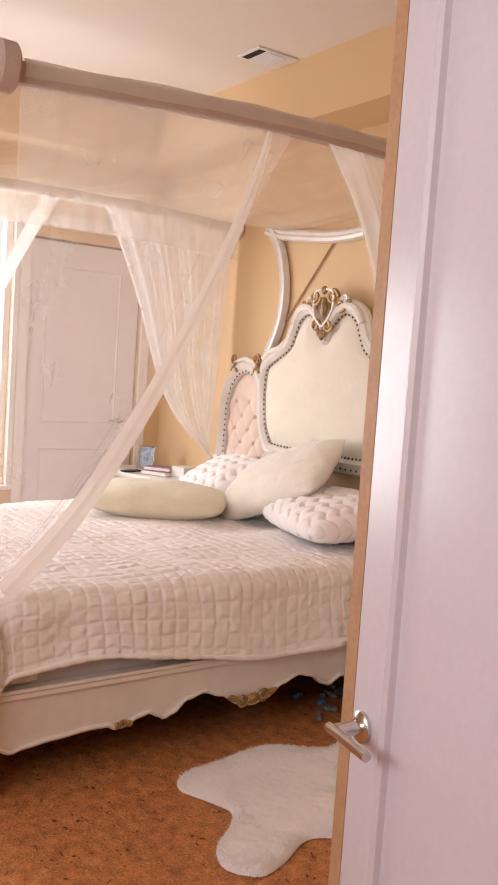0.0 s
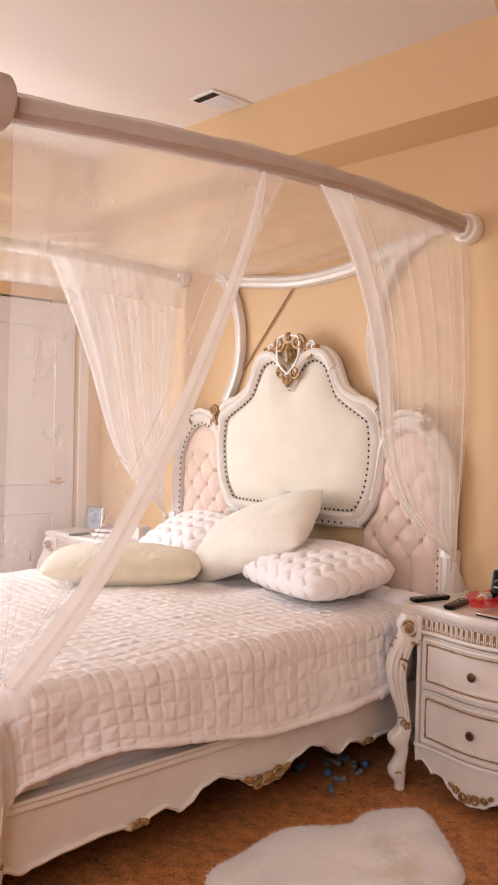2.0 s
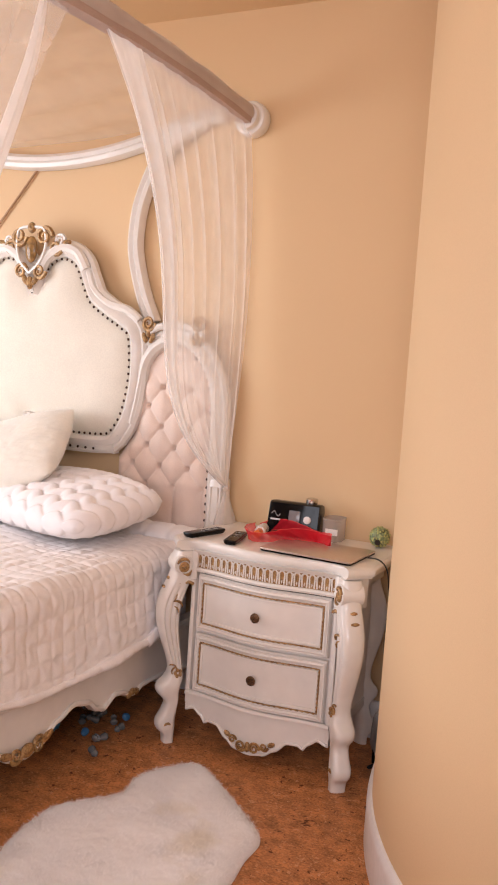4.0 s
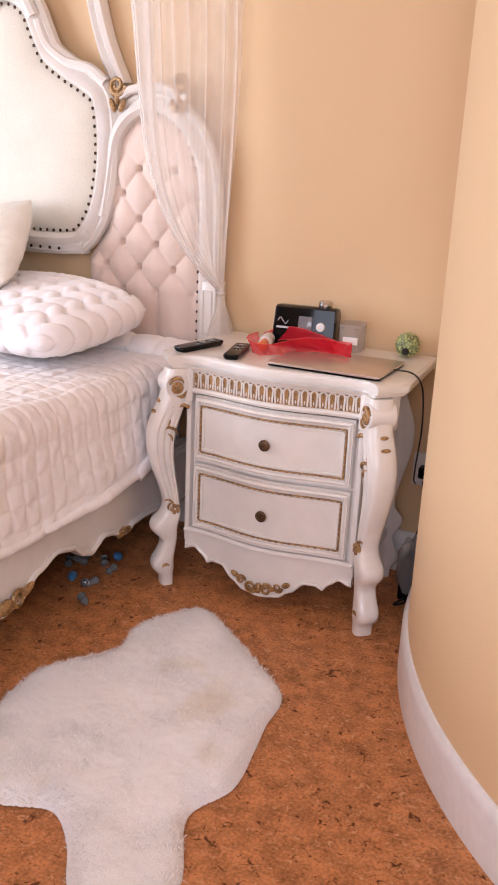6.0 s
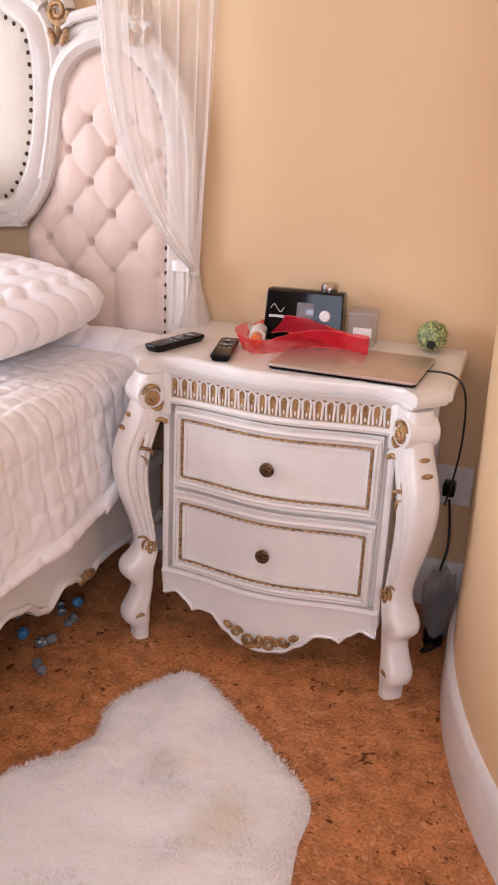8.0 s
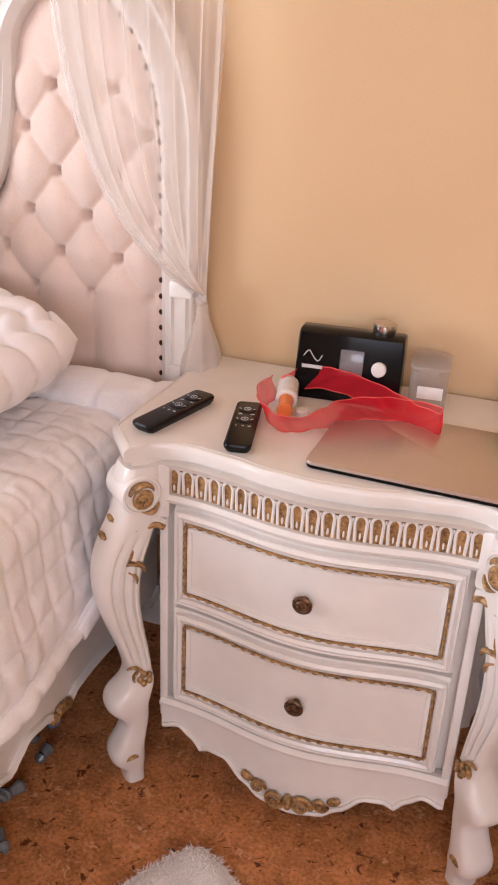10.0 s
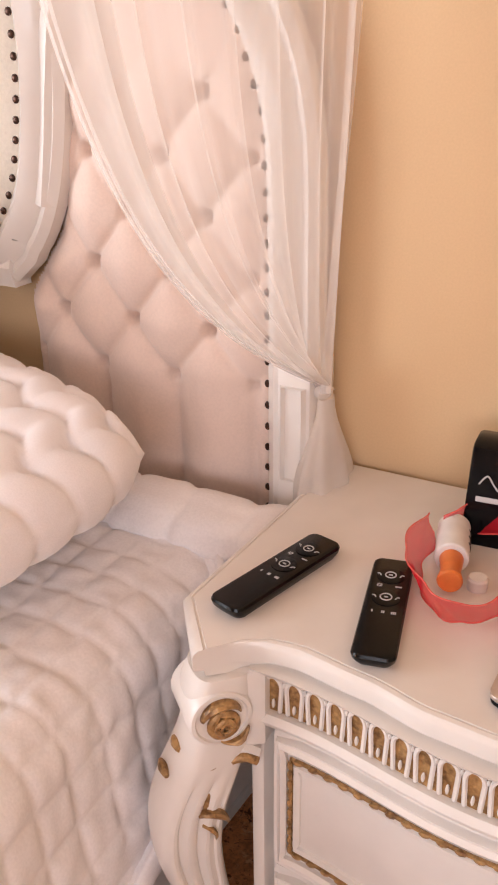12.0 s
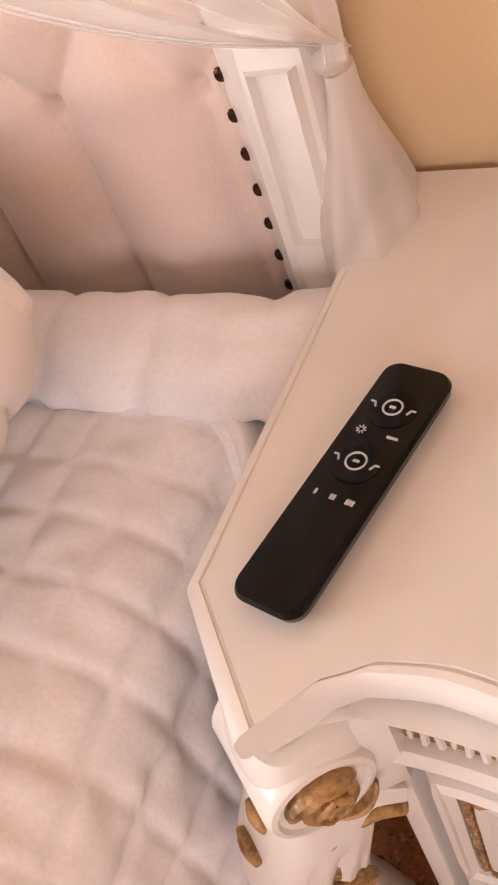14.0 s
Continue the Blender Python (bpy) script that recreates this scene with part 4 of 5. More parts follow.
# ---------------------------------------------------------------- nightstands
def along(x, keys):
    a = abs(x)
    for (p, q), (r, s) in zip(keys, keys[1:]):
        if p <= a <= r:
            return q + (s - q) * smooth01((a - p) / (r - p)) * 0.6 + (s - q) * 0.4 * (a - p) / (r - p)
    return keys[-1][1]


def y_top(x):
    return along(x, [(0, -0.508), (0.08, -0.502), (0.165, -0.482), (0.25, -0.470), (0.285, -0.474), (0.318, -0.492), (0.347, -0.526)])


def y_face(x):
    return -0.484 - 0.018 * math.cos(math.pi * min(abs(x), 0.27) / 0.27)


def top_outline(d):
    """The table top's outline, drawn in by d."""
    pts = [(-0.40 + d, -0.003), (-0.415 + d, -0.438 + d * 0.4)]
    pts += [(x * (1 - d / 0.4), y_top(x) + d) for x in [-0.347 + 0.694 * i / 48 for i in range(49)]]
    pts += [(0.415 - d, -0.438 + d * 0.4), (0.40 - d, -0.003)]
    return pts


def stacked(levels):
    """Outlines at rising heights, closed above and below."""
    bm = bmesh.new()
    rings = [[bm.verts.new((a, b, z)) for a, b in pts] for pts, z in levels]
    k = len(rings[0])
    for r0, r1 in zip(rings, rings[1:]):
        for i in range(k):
            bm.faces.new((r0[i], r0[(i + 1) % k], r1[(i + 1) % k], r1[i]))
    bm.faces.new(rings[0][::-1]), bm.faces.new(rings[-1])
    return bm


def front_panel(x0, x1, z0, z1, thick, out=0.0, lower=None, n=28, bev=0.0):
    """A front that follows the serpentine face; lower(x) shapes its lower edge."""
    bm = bmesh.new()
    rows = []
    for i in range(n + 1):
        x = x0 + (x1 - x0) * i / n
        y = y_face(x) - out
        b = lower(x) if lower else z0
        rows.append([bm.verts.new(c) for c in ((x, y + bev, b), (x, y, b + bev), (x, y, z1 - bev), (x, y + bev, z1), (x, y + thick, z1), (x, y + thick, b))])
    for r0, r1 in zip(rows, rows[1:]):
        for j in range(6):
            bm.faces.new((r0[j], r1[j], r1[(j + 1) % 6], r0[(j + 1) % 6]))
    bm.faces.new(rows[0]), bm.faces.new(rows[-1][::-1])
    return bm


def loop_on_face(x0, x1, z0, z1, out, n=24):
    pts = [(x0 + (x1 - x0) * i / n, z0) for i in range(n)] + [(x1, z0 + (z1 - z0) * i / 10) for i in range(10)]
    pts += [(x1 + (x0 - x1) * i / n, z1) for i in range(n)] + [(x0, z1 + (z0 - z1) * i / 10) for i in range(10)]
    return [Vector((x, y_face(x) - out, z)) for x, z in pts]


def face_loop(x0, x1, z0, z1, out, prof):
    pth = loop_on_face(x0, x1, z0, z1, out)
    return sweep(pth, prof, up=(0, -1, 0), closed=True)


def apron_edge(x):
    a = abs(x)
    keys = [(0, 0.038), (0.06, 0.046), (0.10, 0.070), (0.15, 0.108), (0.19, 0.108), (0.205, 0.096), (0.225, 0.120), (0.26, 0.142), (0.30, 0.130)]
    for (p, q), (r, s) in zip(keys, keys[1:]):
        if p <= a <= r:
            return q + (s - q) * smooth01((a - p) / (r - p))
    return 0.135


def rose(bm, c, r, tilt=Matrix()):
    """A carved rose: outer petals round a coiled heart."""
    for k, (rr, n, s) in enumerate(((0.72, 5, 0.52), (0.42, 4, 0.40))):
        for i in range(n):
            a = 2 * math.pi * i / n + 0.6 * k
            p = Vector(c) + tilt @ Vector((rr * r * math.cos(a), -r * (0.06 + 0.22 * k), rr * r * math.sin(a)))
            m = Matrix.Translation(p) @ tilt.to_4x4() @ pose(0, 0, 0, 0, -math.degrees(a), 0) @ pose(0, 0, 0, 0, 0, 25) @ Matrix.Diagonal((r * s * 0.55, r * 0.20, r * s * 1.15, 1))
            bmesh.ops.create_uvsphere(bm, u_segments=8, v_segments=6, radius=1, matrix=m)
    return scroll(bm, Vector(c) + tilt @ Vector((0, -r * 0.42, 0)), r * 0.34, tilt, 1.4, 0.34)


LEG = [(0.764, -0.016, 0.032, 0.034), (0.735, -0.010, 0.036, 0.040), (0.700, -0.010, 0.036, 0.040), (0.670, -0.006, 0.038, 0.040), (0.640, 0.004, 0.040, 0.044), (0.60, 0.020, 0.042, 0.048), (0.55, 0.034, 0.042, 0.047), (0.49, 0.036, 0.039, 0.042), (0.42, 0.024, 0.033, 0.035), (0.35, 0.006, 0.027, 0.029), (0.295, -0.004, 0.025, 0.026), (0.262, 0.000, 0.032, 0.034), (0.235, 0.016, 0.042, 0.041), (0.205, 0.020, 0.040, 0.037), (0.165, 0.004, 0.025, 0.025), (0.125, 0.012, 0.027, 0.027), (0.090, 0.024, 0.034, 0.033), (0.060, 0.022, 0.033, 0.031), (0.035, 0.012, 0.022, 0.022), (0.0, 0.010, 0.020, 0.020)]


def cabriole(sx, px, py, sy=-1, ridges=True):
    """A scrolled leg that sways along its diagonal."""
    d = Vector((sx * 0.66, sy * 0.75, 0)).normalized()
    w = Vector((-d.y, d.x, 0))
    ctr = spline([(a, b, 0) for a, b, _, _ in LEG], 4)
    rad = spline([(a, b, 0) for _, _, a, b in LEG], 4)
    bm = bmesh.new()
    rings = []
    us = [math.sin(math.pi / 2 * (-1 + i / 15)) for i in range(31)]
    around = [(u, 1) for u in us] + [(u, -1) for u in us[-2:0:-1]]
    n = len(around)
    for c, r in zip(ctr, rad):
        z, off = c.x, c.y
        base = Vector((px, py, z)) + d * off
        flute = smooth01((z - 0.29) / 0.05) * smooth01((0.64 - z) / 0.06) if ridges else 0.0
        half = 0.55 * r.y + 0.018
        ring = []
        for u, face in around:
            across = half * max(0, 1 - abs(u) ** 4) ** 0.45
            cut = flute * (0.010 * math.exp(-((u - 0.38) / 0.10) ** 2) + 0.009 * math.exp(-((u + 0.12) / 0.10) ** 2) + 0.004 * math.exp(-((u + 0.55) / 0.08) ** 2))
            ring.append(bm.verts.new(base + d * 1.12 * r.x * u + w * face * max(0, across - cut)))
        rings.append(ring)
    for r0, r1 in zip(rings, rings[1:]):
        for i in range(n):
            bm.faces.new((r0[i], r0[(i + 1) % n], r1[(i + 1) % n], r1[i]))
    bm.faces.new(rings[0]), bm.faces.new(rings[-1][::-1])
    return bm, d, w


def nightstand(loc, label):
    t = thing("nightstand", loc, label=label, category="nightstand")
    part("tabletop", stacked([(top_outline(0.030), 0.764), (top_outline(0.011), 0.767), (top_outline(0.010), 0.775), (top_outline(0.002), 0.777), (top_outline(0.0), 0.781), (top_outline(0.0), 0.796), (top_outline(0.0015), 0.800), (top_outline(0.005), 0.8035), (top_outline(0.010), 0.8045), (top_outline(0.0105), 0.8030), (top_outline(0.0125), 0.8030), (top_outline(0.013), 0.8048), (top_outline(0.020), 0.805)]), IVORY, t, "ivory serpentine top with a moulded edge")
    body = [(-0.30, -0.012), (-0.30, -0.44)] + [(x, y_face(x) + 0.022) for x in [-0.285 + 0.57 * i / 24 for i in range(25)]] + [(0.30, -0.44), (0.30, -0.012)]
    part("body", stacked([(body, 0.155), (body, 0.765)]), IVORY, t)
    part("apron", front_panel(-0.30, 0.30, 0, 0.208, 0.022, 0.004, apron_edge, 60), IVORY, t, "scalloped ivory apron")
    part("apron_bead", sweep([Vector((x, y_face(x) - 0.006, apron_edge(x) + 0.007)) for x in [-0.295 + 0.59 * i / 60 for i in range(61)]], circle(0.006, 6)), IVORY, t)
    part("waist_moulding", sweep([Vector((x, y_face(x) - 0.004, 0.203)) for x in [-0.30 + 0.6 * i / 30 for i in range(31)]], [(-0.005, -0.008), (0.010, -0.006), (0.012, 0.002), (0.004, 0.010), (-0.005, 0.010)]), IVORY, t)
    for sx in (-1, 1):
        bm = bmesh.new()
        box(bm, (sx * 0.298 - 0.004, -0.43, 0.16), (sx * 0.298 + 0.006, -0.02, 0.20), 0.003, 1)
        part("side_rail", bm, IVORY, t)
    # frieze with a row of carved arches
    part("frieze", front_panel(-0.292, 0.292, 0.697, 0.757, 0.02, -0.004), GOLD, t, "gilded carved frieze")
    part("frieze_rail", sweep([Vector((x, y_face(x) + 0.004, 0.692)) for x in [-0.295 + 0.59 * i / 30 for i in range(31)]], [(-0.008, -0.008), (0.012, -0.008), (0.016, 0.0), (0.010, 0.008), (-0.008, 0.008)]), IVORY, t)
    part("frieze_cove", sweep([Vector((x, y_face(x) + 0.004, 0.760)) for x in [-0.30 + 0.6 * i / 30 for i in range(31)]], [(-0.01, -0.007), (0.008, -0.006), (0.022, 0.010), (-0.01, 0.010)]), IVORY, t)
    am = bmesh.new()
    sweep([(0.0105 * math.cos(math.pi * i / 8), 0, 0.012 + 0.014 * math.sin(math.pi * i / 8)) for i in range(9)], circle(0.0031, 6), up=(0, -1, 0), bm=am)
    for s in (-1, 1):
        sweep([(s * 0.0105, 0, 0.012), (s * 0.0085, 0, -0.024)], circle(0.0031, 6), up=(0, -1, 0), bm=am)
    blob(am, (0, 0, -0.014), (0.0022, 0.003, 0.007), u=6, v=5), blob(am, (0.0138, 0, 0.018), (0.0022, 0.003, 0.004), u=6, v=5)
    arch = None
    for i in range(21):
        x = -0.276 + 0.552 * i / 20
        sl = (y_face(x + 0.004) - y_face(x - 0.004)) / 0.008
        m = pose(x, y_face(x) + 0.002, 0.7265, 0, 0, math.degrees(math.atan(sl)))
        if arch is None:
            arch = part("carved_arch", am, IVORY, t, m=m)
        else:
            again(arch, t, m)
    # drawers
    # strip that paints in the shade between frieze rail and top drawer
    part("gap_shade", front_panel(-0.272, 0.272, 0.668, 0.689, 0.01, -0.010), SHADE, t, "dark strip painted as the shade in the gap above the top drawer")
    for z0, z1 in ((0.456, 0.677), (0.214, 0.444)):
        dr = part("drawer", front_panel(-0.272, 0.272, z0, z1, 0.03, 0.004, bev=0.006), IVORY, t, "serpentine ivory drawer")
        part("drawer_frame", face_loop(-0.262, 0.262, z0 + 0.013, z1 - 0.013, 0.004, [(-0.010, -0.004), (-0.009, 0.006), (-0.003, 0.010), (0.003, 0.006), (0.007, 0.007), (0.010, -0.004)]), IVORY, dr)
        part("inner_frame", face_loop(-0.240, 0.240, z0 + 0.042, z1 - 0.042, 0.003, [(-0.007, -0.003), (-0.005, 0.005), (0.003, 0.006), (0.007, -0.003)]), IVORY, dr)
        bm = bmesh.new()
        pts = loop_on_face(-0.248, 0.248, z0 + 0.032, z1 - 0.032, 0.006)
        sweep(pts, circle(0.0028, 6), up=(0, -1, 0), closed=True, bm=bm)
        seg = [(a, b) for a, b in zip(pts, pts[1:] + pts[:1])]
        for k, (a, b) in enumerate(seg):
            m = (a + b) / 2
            hor = abs(b.x - a.x) > abs(b.z - a.z)
            blob(bm, m + Vector((0, -0.002, 0)), (0.0075 if hor else 0.004, 0.004, 0.004 if hor else 0.0075), u=6, v=4)
        part("gilt_bead", bm, GOLD, dr, "antique gold beaded border")
        zk = (z0 + z1) / 2
        kb = bmesh.new()
        lathe([(0.008, 0), (0.006, 0.004), (0.006, 0.014), (0.012, 0.018)], 10, Matrix.Translation((0, y_face(0) - 0.004, zk)) @ pose(0, 0, 0, 90), kb)
        rose(kb, (0, y_face(0) - 0.022, zk), 0.019)
        part("knob", kb, BRONZE, dr, "bronze rose knob")
    bm = bmesh.new()
    for s in (-1, 1):
        scroll(bm, (s * 0.028, y_face(0) - 0.012, 0.072), 0.022, flip=s)
        scroll(bm, (s * 0.066, y_face(0.06) - 0.012, 0.086), 0.016, flip=-s)
        blob(bm, (s * 0.092, y_face(0.09) - 0.010, 0.098), (0.016, 0.007, 0.010), (0, s * -30, 0))
    blob(bm, (0, y_face(0) - 0.012, 0.072), (0.012, 0.010, 0.02))
    part("apron_carving", bm, GOLD, t, "antique gold carved leaf")
    for sx in (-1, 1):
        bm, d, w = cabriole(sx, sx * 0.350, -0.492)
        lg = part("leg", bm, IVORY, t, "scrolled ivory cabriole leg")
        P = Vector((sx * 0.350, -0.492, 0))
        win = Vector((d.y * sx, -d.x * sx, 0))
        tif = Matrix.Rotation(math.atan2(win.x, -win.y), 3, "Z")

        def spot(out, z, lift):
            return P + d * out + win * lift + Vector((0, 0, z))

        # volute barrel with a moulded rim, and the carving on its end
        turn = Matrix.Translation(spot(-0.004, 0.712, 0)) @ tif.to_4x4() @ pose(0, 0, 0, 90)
        part("volute", lathe([(0.030, -0.043), (0.036, -0.042), (0.0395, -0.038), (0.0395, 0.036), (0.037, 0.041), (0.033, 0.042), (0.031, 0.039), (0.010, 0.039)], 32, turn), IVORY, lg, "ivory volute barrel")

        def crescent(name, out, z, r, a0, a1, thick, lift=0.040, deep=0.6):
            """A tapered gilded curl on the leg's face."""
            pts = []
            for i in range(15):
                a = radians(a0 + (a1 - a0) * i / 14)
                pts.append(spot(out + r * math.cos(a), z + r * math.sin(a), lift + 0.003 * math.sin(math.pi * i / 14)))
            g = sweep(pts, circle(thick, 8, thick * deep), up=win, scale=lambda t: 0.25 + 0.95 * math.sin(math.pi * min(1, 0.12 + 0.85 * t)))
            return part(name, g, GOLD, lg, "gilded carved curl")

        bud = bmesh.new()
        rose(bud, spot(-0.006, 0.704, 0.041), 0.021, tif)
        part("carved_rose", bud, GOLD, lg, "gilded carved rose")
        crescent("carved_curl", -0.004, 0.712, 0.024, 12, 165, 0.0085)
        crescent("carved_curl", -0.014, 0.700, 0.024, 200, 300, 0.0055)
        crescent("carved_leaf", -0.018, 0.688, 0.017, 200, 290, 0.006, 0.037)
        crescent("carved_leaf", 0.034, 0.672, 0.018, 150, 230, 0.0055, 0.029)
        crescent("carved_leaf", 0.012, 0.652, 0.012, 190, 330, 0.0055, 0.033)
        crescent("knee_leaf", 0.020, 0.545, 0.028, 70, 175, 0.0075, 0.040)
        crescent("knee_leaf", 0.034, 0.528, 0.026, 110, 190, 0.0045, 0.040)
        crescent("ankle_curl", 0.020, 0.300, 0.020, 60, 200, 0.0045, 0.034)
        crescent("ankle_curl", 0.002, 0.292, 0.016, -40, 110, 0.0045, 0.034)
        crescent("foot_leaf", 0.022, 0.070, 0.014, 20, 160, 0.0075, 0.032)
        for zz, ln in ((0.655, 0.013), (0.622, 0.015)):
            g = sweep([spot(0.030 + (0.030 if zz < 0.64 else 0.012), zz, k * ln / 2) for k in (-2, -1, 0, 1, 2)], circle(0.0065, 8), up=(0, 0, 1), scale=lambda t: 0.45 + 0.6 * math.sin(math.pi * t))
            part("edge_leaf", g, GOLD, lg, "gilded leaf on the outer edge")
        for k in range(5):
            g = bmesh.new()
            a = 2 * math.pi * k / 5
            blob(g, spot(-0.008 + 0.011 * math.cos(a), 0.284 + 0.012 * math.sin(a), 0.036), (0.007, 0.007, 0.008), u=8, v=6)
            part("ankle_petal", g, GOLD, lg, "gilded carved petal")
        # scrolled bracket that joins the knee to the corner stile
        arc = [(0.292, -0.478, 0.640), (0.306, -0.488, 0.648), (0.324, -0.500, 0.640), (0.336, -0.510, 0.618), (0.340, -0.518, 0.588), (0.344, -0.520, 0.552)]
        part("bracket_scroll", sweep(spline([(sx * a, b, c) for a, b, c in arc], 5), circle(0.011, 8), up=(0, -1, 0)), IVORY, lg)
        part("bracket_gilding", sweep(spline([(sx * (a - 0.005), b - 0.008, c - 0.003) for a, b, c in arc], 5), circle(0.0065, 8), up=(0, -1, 0)), GOLD, lg, "gilded scroll edge")
        blk = [(sx * a, b) for a, b in ((0.282, -0.42), (0.282, -0.474), (0.298, -0.486), (0.322, -0.496), (0.345, -0.490), (0.372, -0.450), (0.385, -0.41), (0.35, -0.39))]
        part("stile", boxed((min(sx * 0.285, sx * 0.304), -0.472, 0.16), (max(sx * 0.285, sx * 0.304), -0.40, 0.652), 0.005, 2), IVORY, t, "ivory corner stile")
        part("leg_block", slab(blk, "z", 0.652, 0.7655, 0.006), IVORY, t, "ivory corner block")
        # rear bracket between leg and body
        part("leg_bracket", boxed((min(sx * 0.285, sx * 0.335), -0.455, 0.69), (max(sx * 0.285, sx * 0.335), -0.06, 0.765), 0.004, 1), IVORY, t)
        bk, _, _ = cabriole(sx, sx * 0.305, -0.06, 1, False)
        bmesh.ops.scale(bk, vec=(1, 0.6, 1), space=Matrix.Translation((0, 0.06, 0)), verts=bk.verts)
        bmesh.ops.translate(bk, vec=(sx * -0.02, -0.012, 0), verts=bk.verts)
        part("rear_leg", bk, IVORY, t)
    return t


NS = nightstand((0.0, -0.012, 0), "carved ivory two-drawer nightstand with antique gold details")
TT = 0.805
NS2 = copy_thing(NS, pose(-3.0, -0.012, 0))
NS["group"] = NS2["group"] = "nightstands beside the bed"


# ---------------------------------------------------------------- things on the nightstand
def rounded(w, h, r, n=5):
    pts = []
    for cx, cy, a0 in ((w / 2 - r, h / 2 - r, 0), (-w / 2 + r, h / 2 - r, 90), (-w / 2 + r, -h / 2 + r, 180), (w / 2 - r, -h / 2 + r, 270)):
        for i in range(n + 1):
            a = radians(a0 + 90 * i / n)
            pts.append((cx + r * math.cos(a), cy + r * math.sin(a)))
    return pts


def remote(loc, rz, label):
    t = thing("remote_control", loc, rz, label=label, category="remote")
    L, W = 0.203, 0.051
    part("case", stacked([(rounded(W - 0.010, L - 0.016, 0.010), 0.0), (rounded(W - 0.002, L - 0.004, 0.011), 0.008), (rounded(W, L, 0.012), 0.014), (rounded(W - 0.003, L - 0.003, 0.011), 0.0175), (rounded(W - 0.008, L - 0.008, 0.009), 0.0185)]), BLACK, t)
    def flat(nm, pts, z0=0.0186, z1=0.0192, mat=MARK):
        return part(nm, slab(pts, "z", z0, z1), mat, t, smooth=False)
    for cy, rr in ((0.060, 0.0065), (0.012, 0.0068)):
        pad = part("button_pad", lathe([(0.017, 0.0185), (0.017, 0.0192), (0.015, 0.0196), (0.001, 0.0196)], 24, Matrix.Translation((0, cy, 0))), GLOSSBLK, t)
        ringp = [(rr * math.cos(2 * math.pi * i / 24), rr * math.sin(2 * math.pi * i / 24)) for i in range(24)]
        part("button_ring", sweep([Vector((a, cy + b, 0.0199)) for a, b in ringp], circle(0.0008, 6), closed=True), MARK, pad)
        for k in (-1, 1):
            part("arrow_mark", sweep([(k * 0.0115, cy - 0.003, 0.0199), (k * 0.0135, cy + 0.001, 0.0199), (k * 0.0165, cy + 0.001, 0.0199)], circle(0.0008, 5)), MARK, pad)
        part("bar_mark", boxed((-0.0022, cy - 0.001, 0.0196), (0.0022, cy + 0.001, 0.0202)), MARK, pad, smooth=False)
    flat("arrow_mark", [(-0.004, 0.073), (0.004, 0.073), (0.004, 0.0745), (-0.004, 0.0745)])
    flat("dash_mark", [(0.008, 0.036), (0.016, 0.036), (0.016, 0.038), (0.008, 0.038)])
    sun = bmesh.new()
    for i in range(8):
        a = 2 * math.pi * i / 8
        sweep([(-0.011 + 0.0015 * math.cos(a), 0.037 + 0.0015 * math.sin(a), 0.019), (-0.011 + 0.0036 * math.cos(a), 0.037 + 0.0036 * math.sin(a), 0.019)], circle(0.0005, 5), bm=sun)
    part("lamp_mark", sun, MARK, t)
    for k, x in enumerate((-0.0125, 0.0, 0.0125)):
        for j in range(k + 1):
            u = x + (j - k / 2) * 0.0021
            flat("dot_mark", [(u - 0.0008, -0.0195), (u + 0.0008, -0.0195), (u + 0.0008, -0.0155), (u - 0.0008, -0.0155)])
    return t


remote((-0.325, -0.366, TT), -14.5, "black adjustable-bed remote lying on the nightstand")
R2 = copy_thing(bpy.data.objects["remote_control"], pose(-0.180, -0.376, TT, 0, 0, 13))
R2["group"] = bpy.data.objects["remote_control"]["group"] = "remotes on the nightstand"

lap = thing("laptop", (0.152, -0.342, TT), -1.5, label="closed champagne-grey thin laptop on the nightstand", category="laptop")
part("base", slab(rounded(0.362, 0.268, 0.012), "z", 0.001, 0.007, 0.0015), BLACK, lap, "dark base")
part("lid", slab(rounded(0.364, 0.270, 0.012), "z", 0.0075, 0.0135, 0.0015), SILVER, lap, "champagne metal lid")

dev = thing("breathing_machine", (-0.045, -0.115, TT), 5, label="black bedside breathing machine with a small screen and dial", category="medical device")
prof = [(-0.045, 0.0), (0.055, 0.0), (0.058, 0.012), (0.058, 0.110), (0.050, 0.128), (0.030, 0.136), (-0.010, 0.138), (-0.022, 0.132), (-0.043, 0.030), (-0.047, 0.012)]
part("case", slab([(a, b) for a, b in prof], "x", -0.107, 0.107, 0.006), GLOSSBLK, dev)
fm = pose(0, -0.0335, 0.082, -11.5, 0, 0)
part("screen", boxed((-0.018, -0.002, -0.026), (0.030, 0.0, 0.026), 0.003, 2), material("grey_screen", (0.20, 0.19, 0.20), 0.15, vary=0.05, bump=0), dev, "grey glass screen", m=fm)
part("dial", lathe([(0.015, 0), (0.015, 0.008), (0.013, 0.010), (0.001, 0.010)], 20, pose(0.062, 0, -0.006, 90)), PAPER, dev, "white round dial", m=fm)
bm = sweep(spline([(-0.092, -0.001, 0.004), (-0.082, -0.001, 0.016), (-0.072, -0.001, 0.004), (-0.062, -0.001, -0.004), (-0.054, -0.001, 0.008)], 6), circle(0.0012, 5), up=(0, -1, 0))
part("emblem", bm, MARK, dev, "pale curved emblem", m=fm)
part("print_bar", boxed((-0.094, -0.0012, -0.020), (-0.052, 0.0, -0.013)), MARK, dev, smooth=False, m=fm)
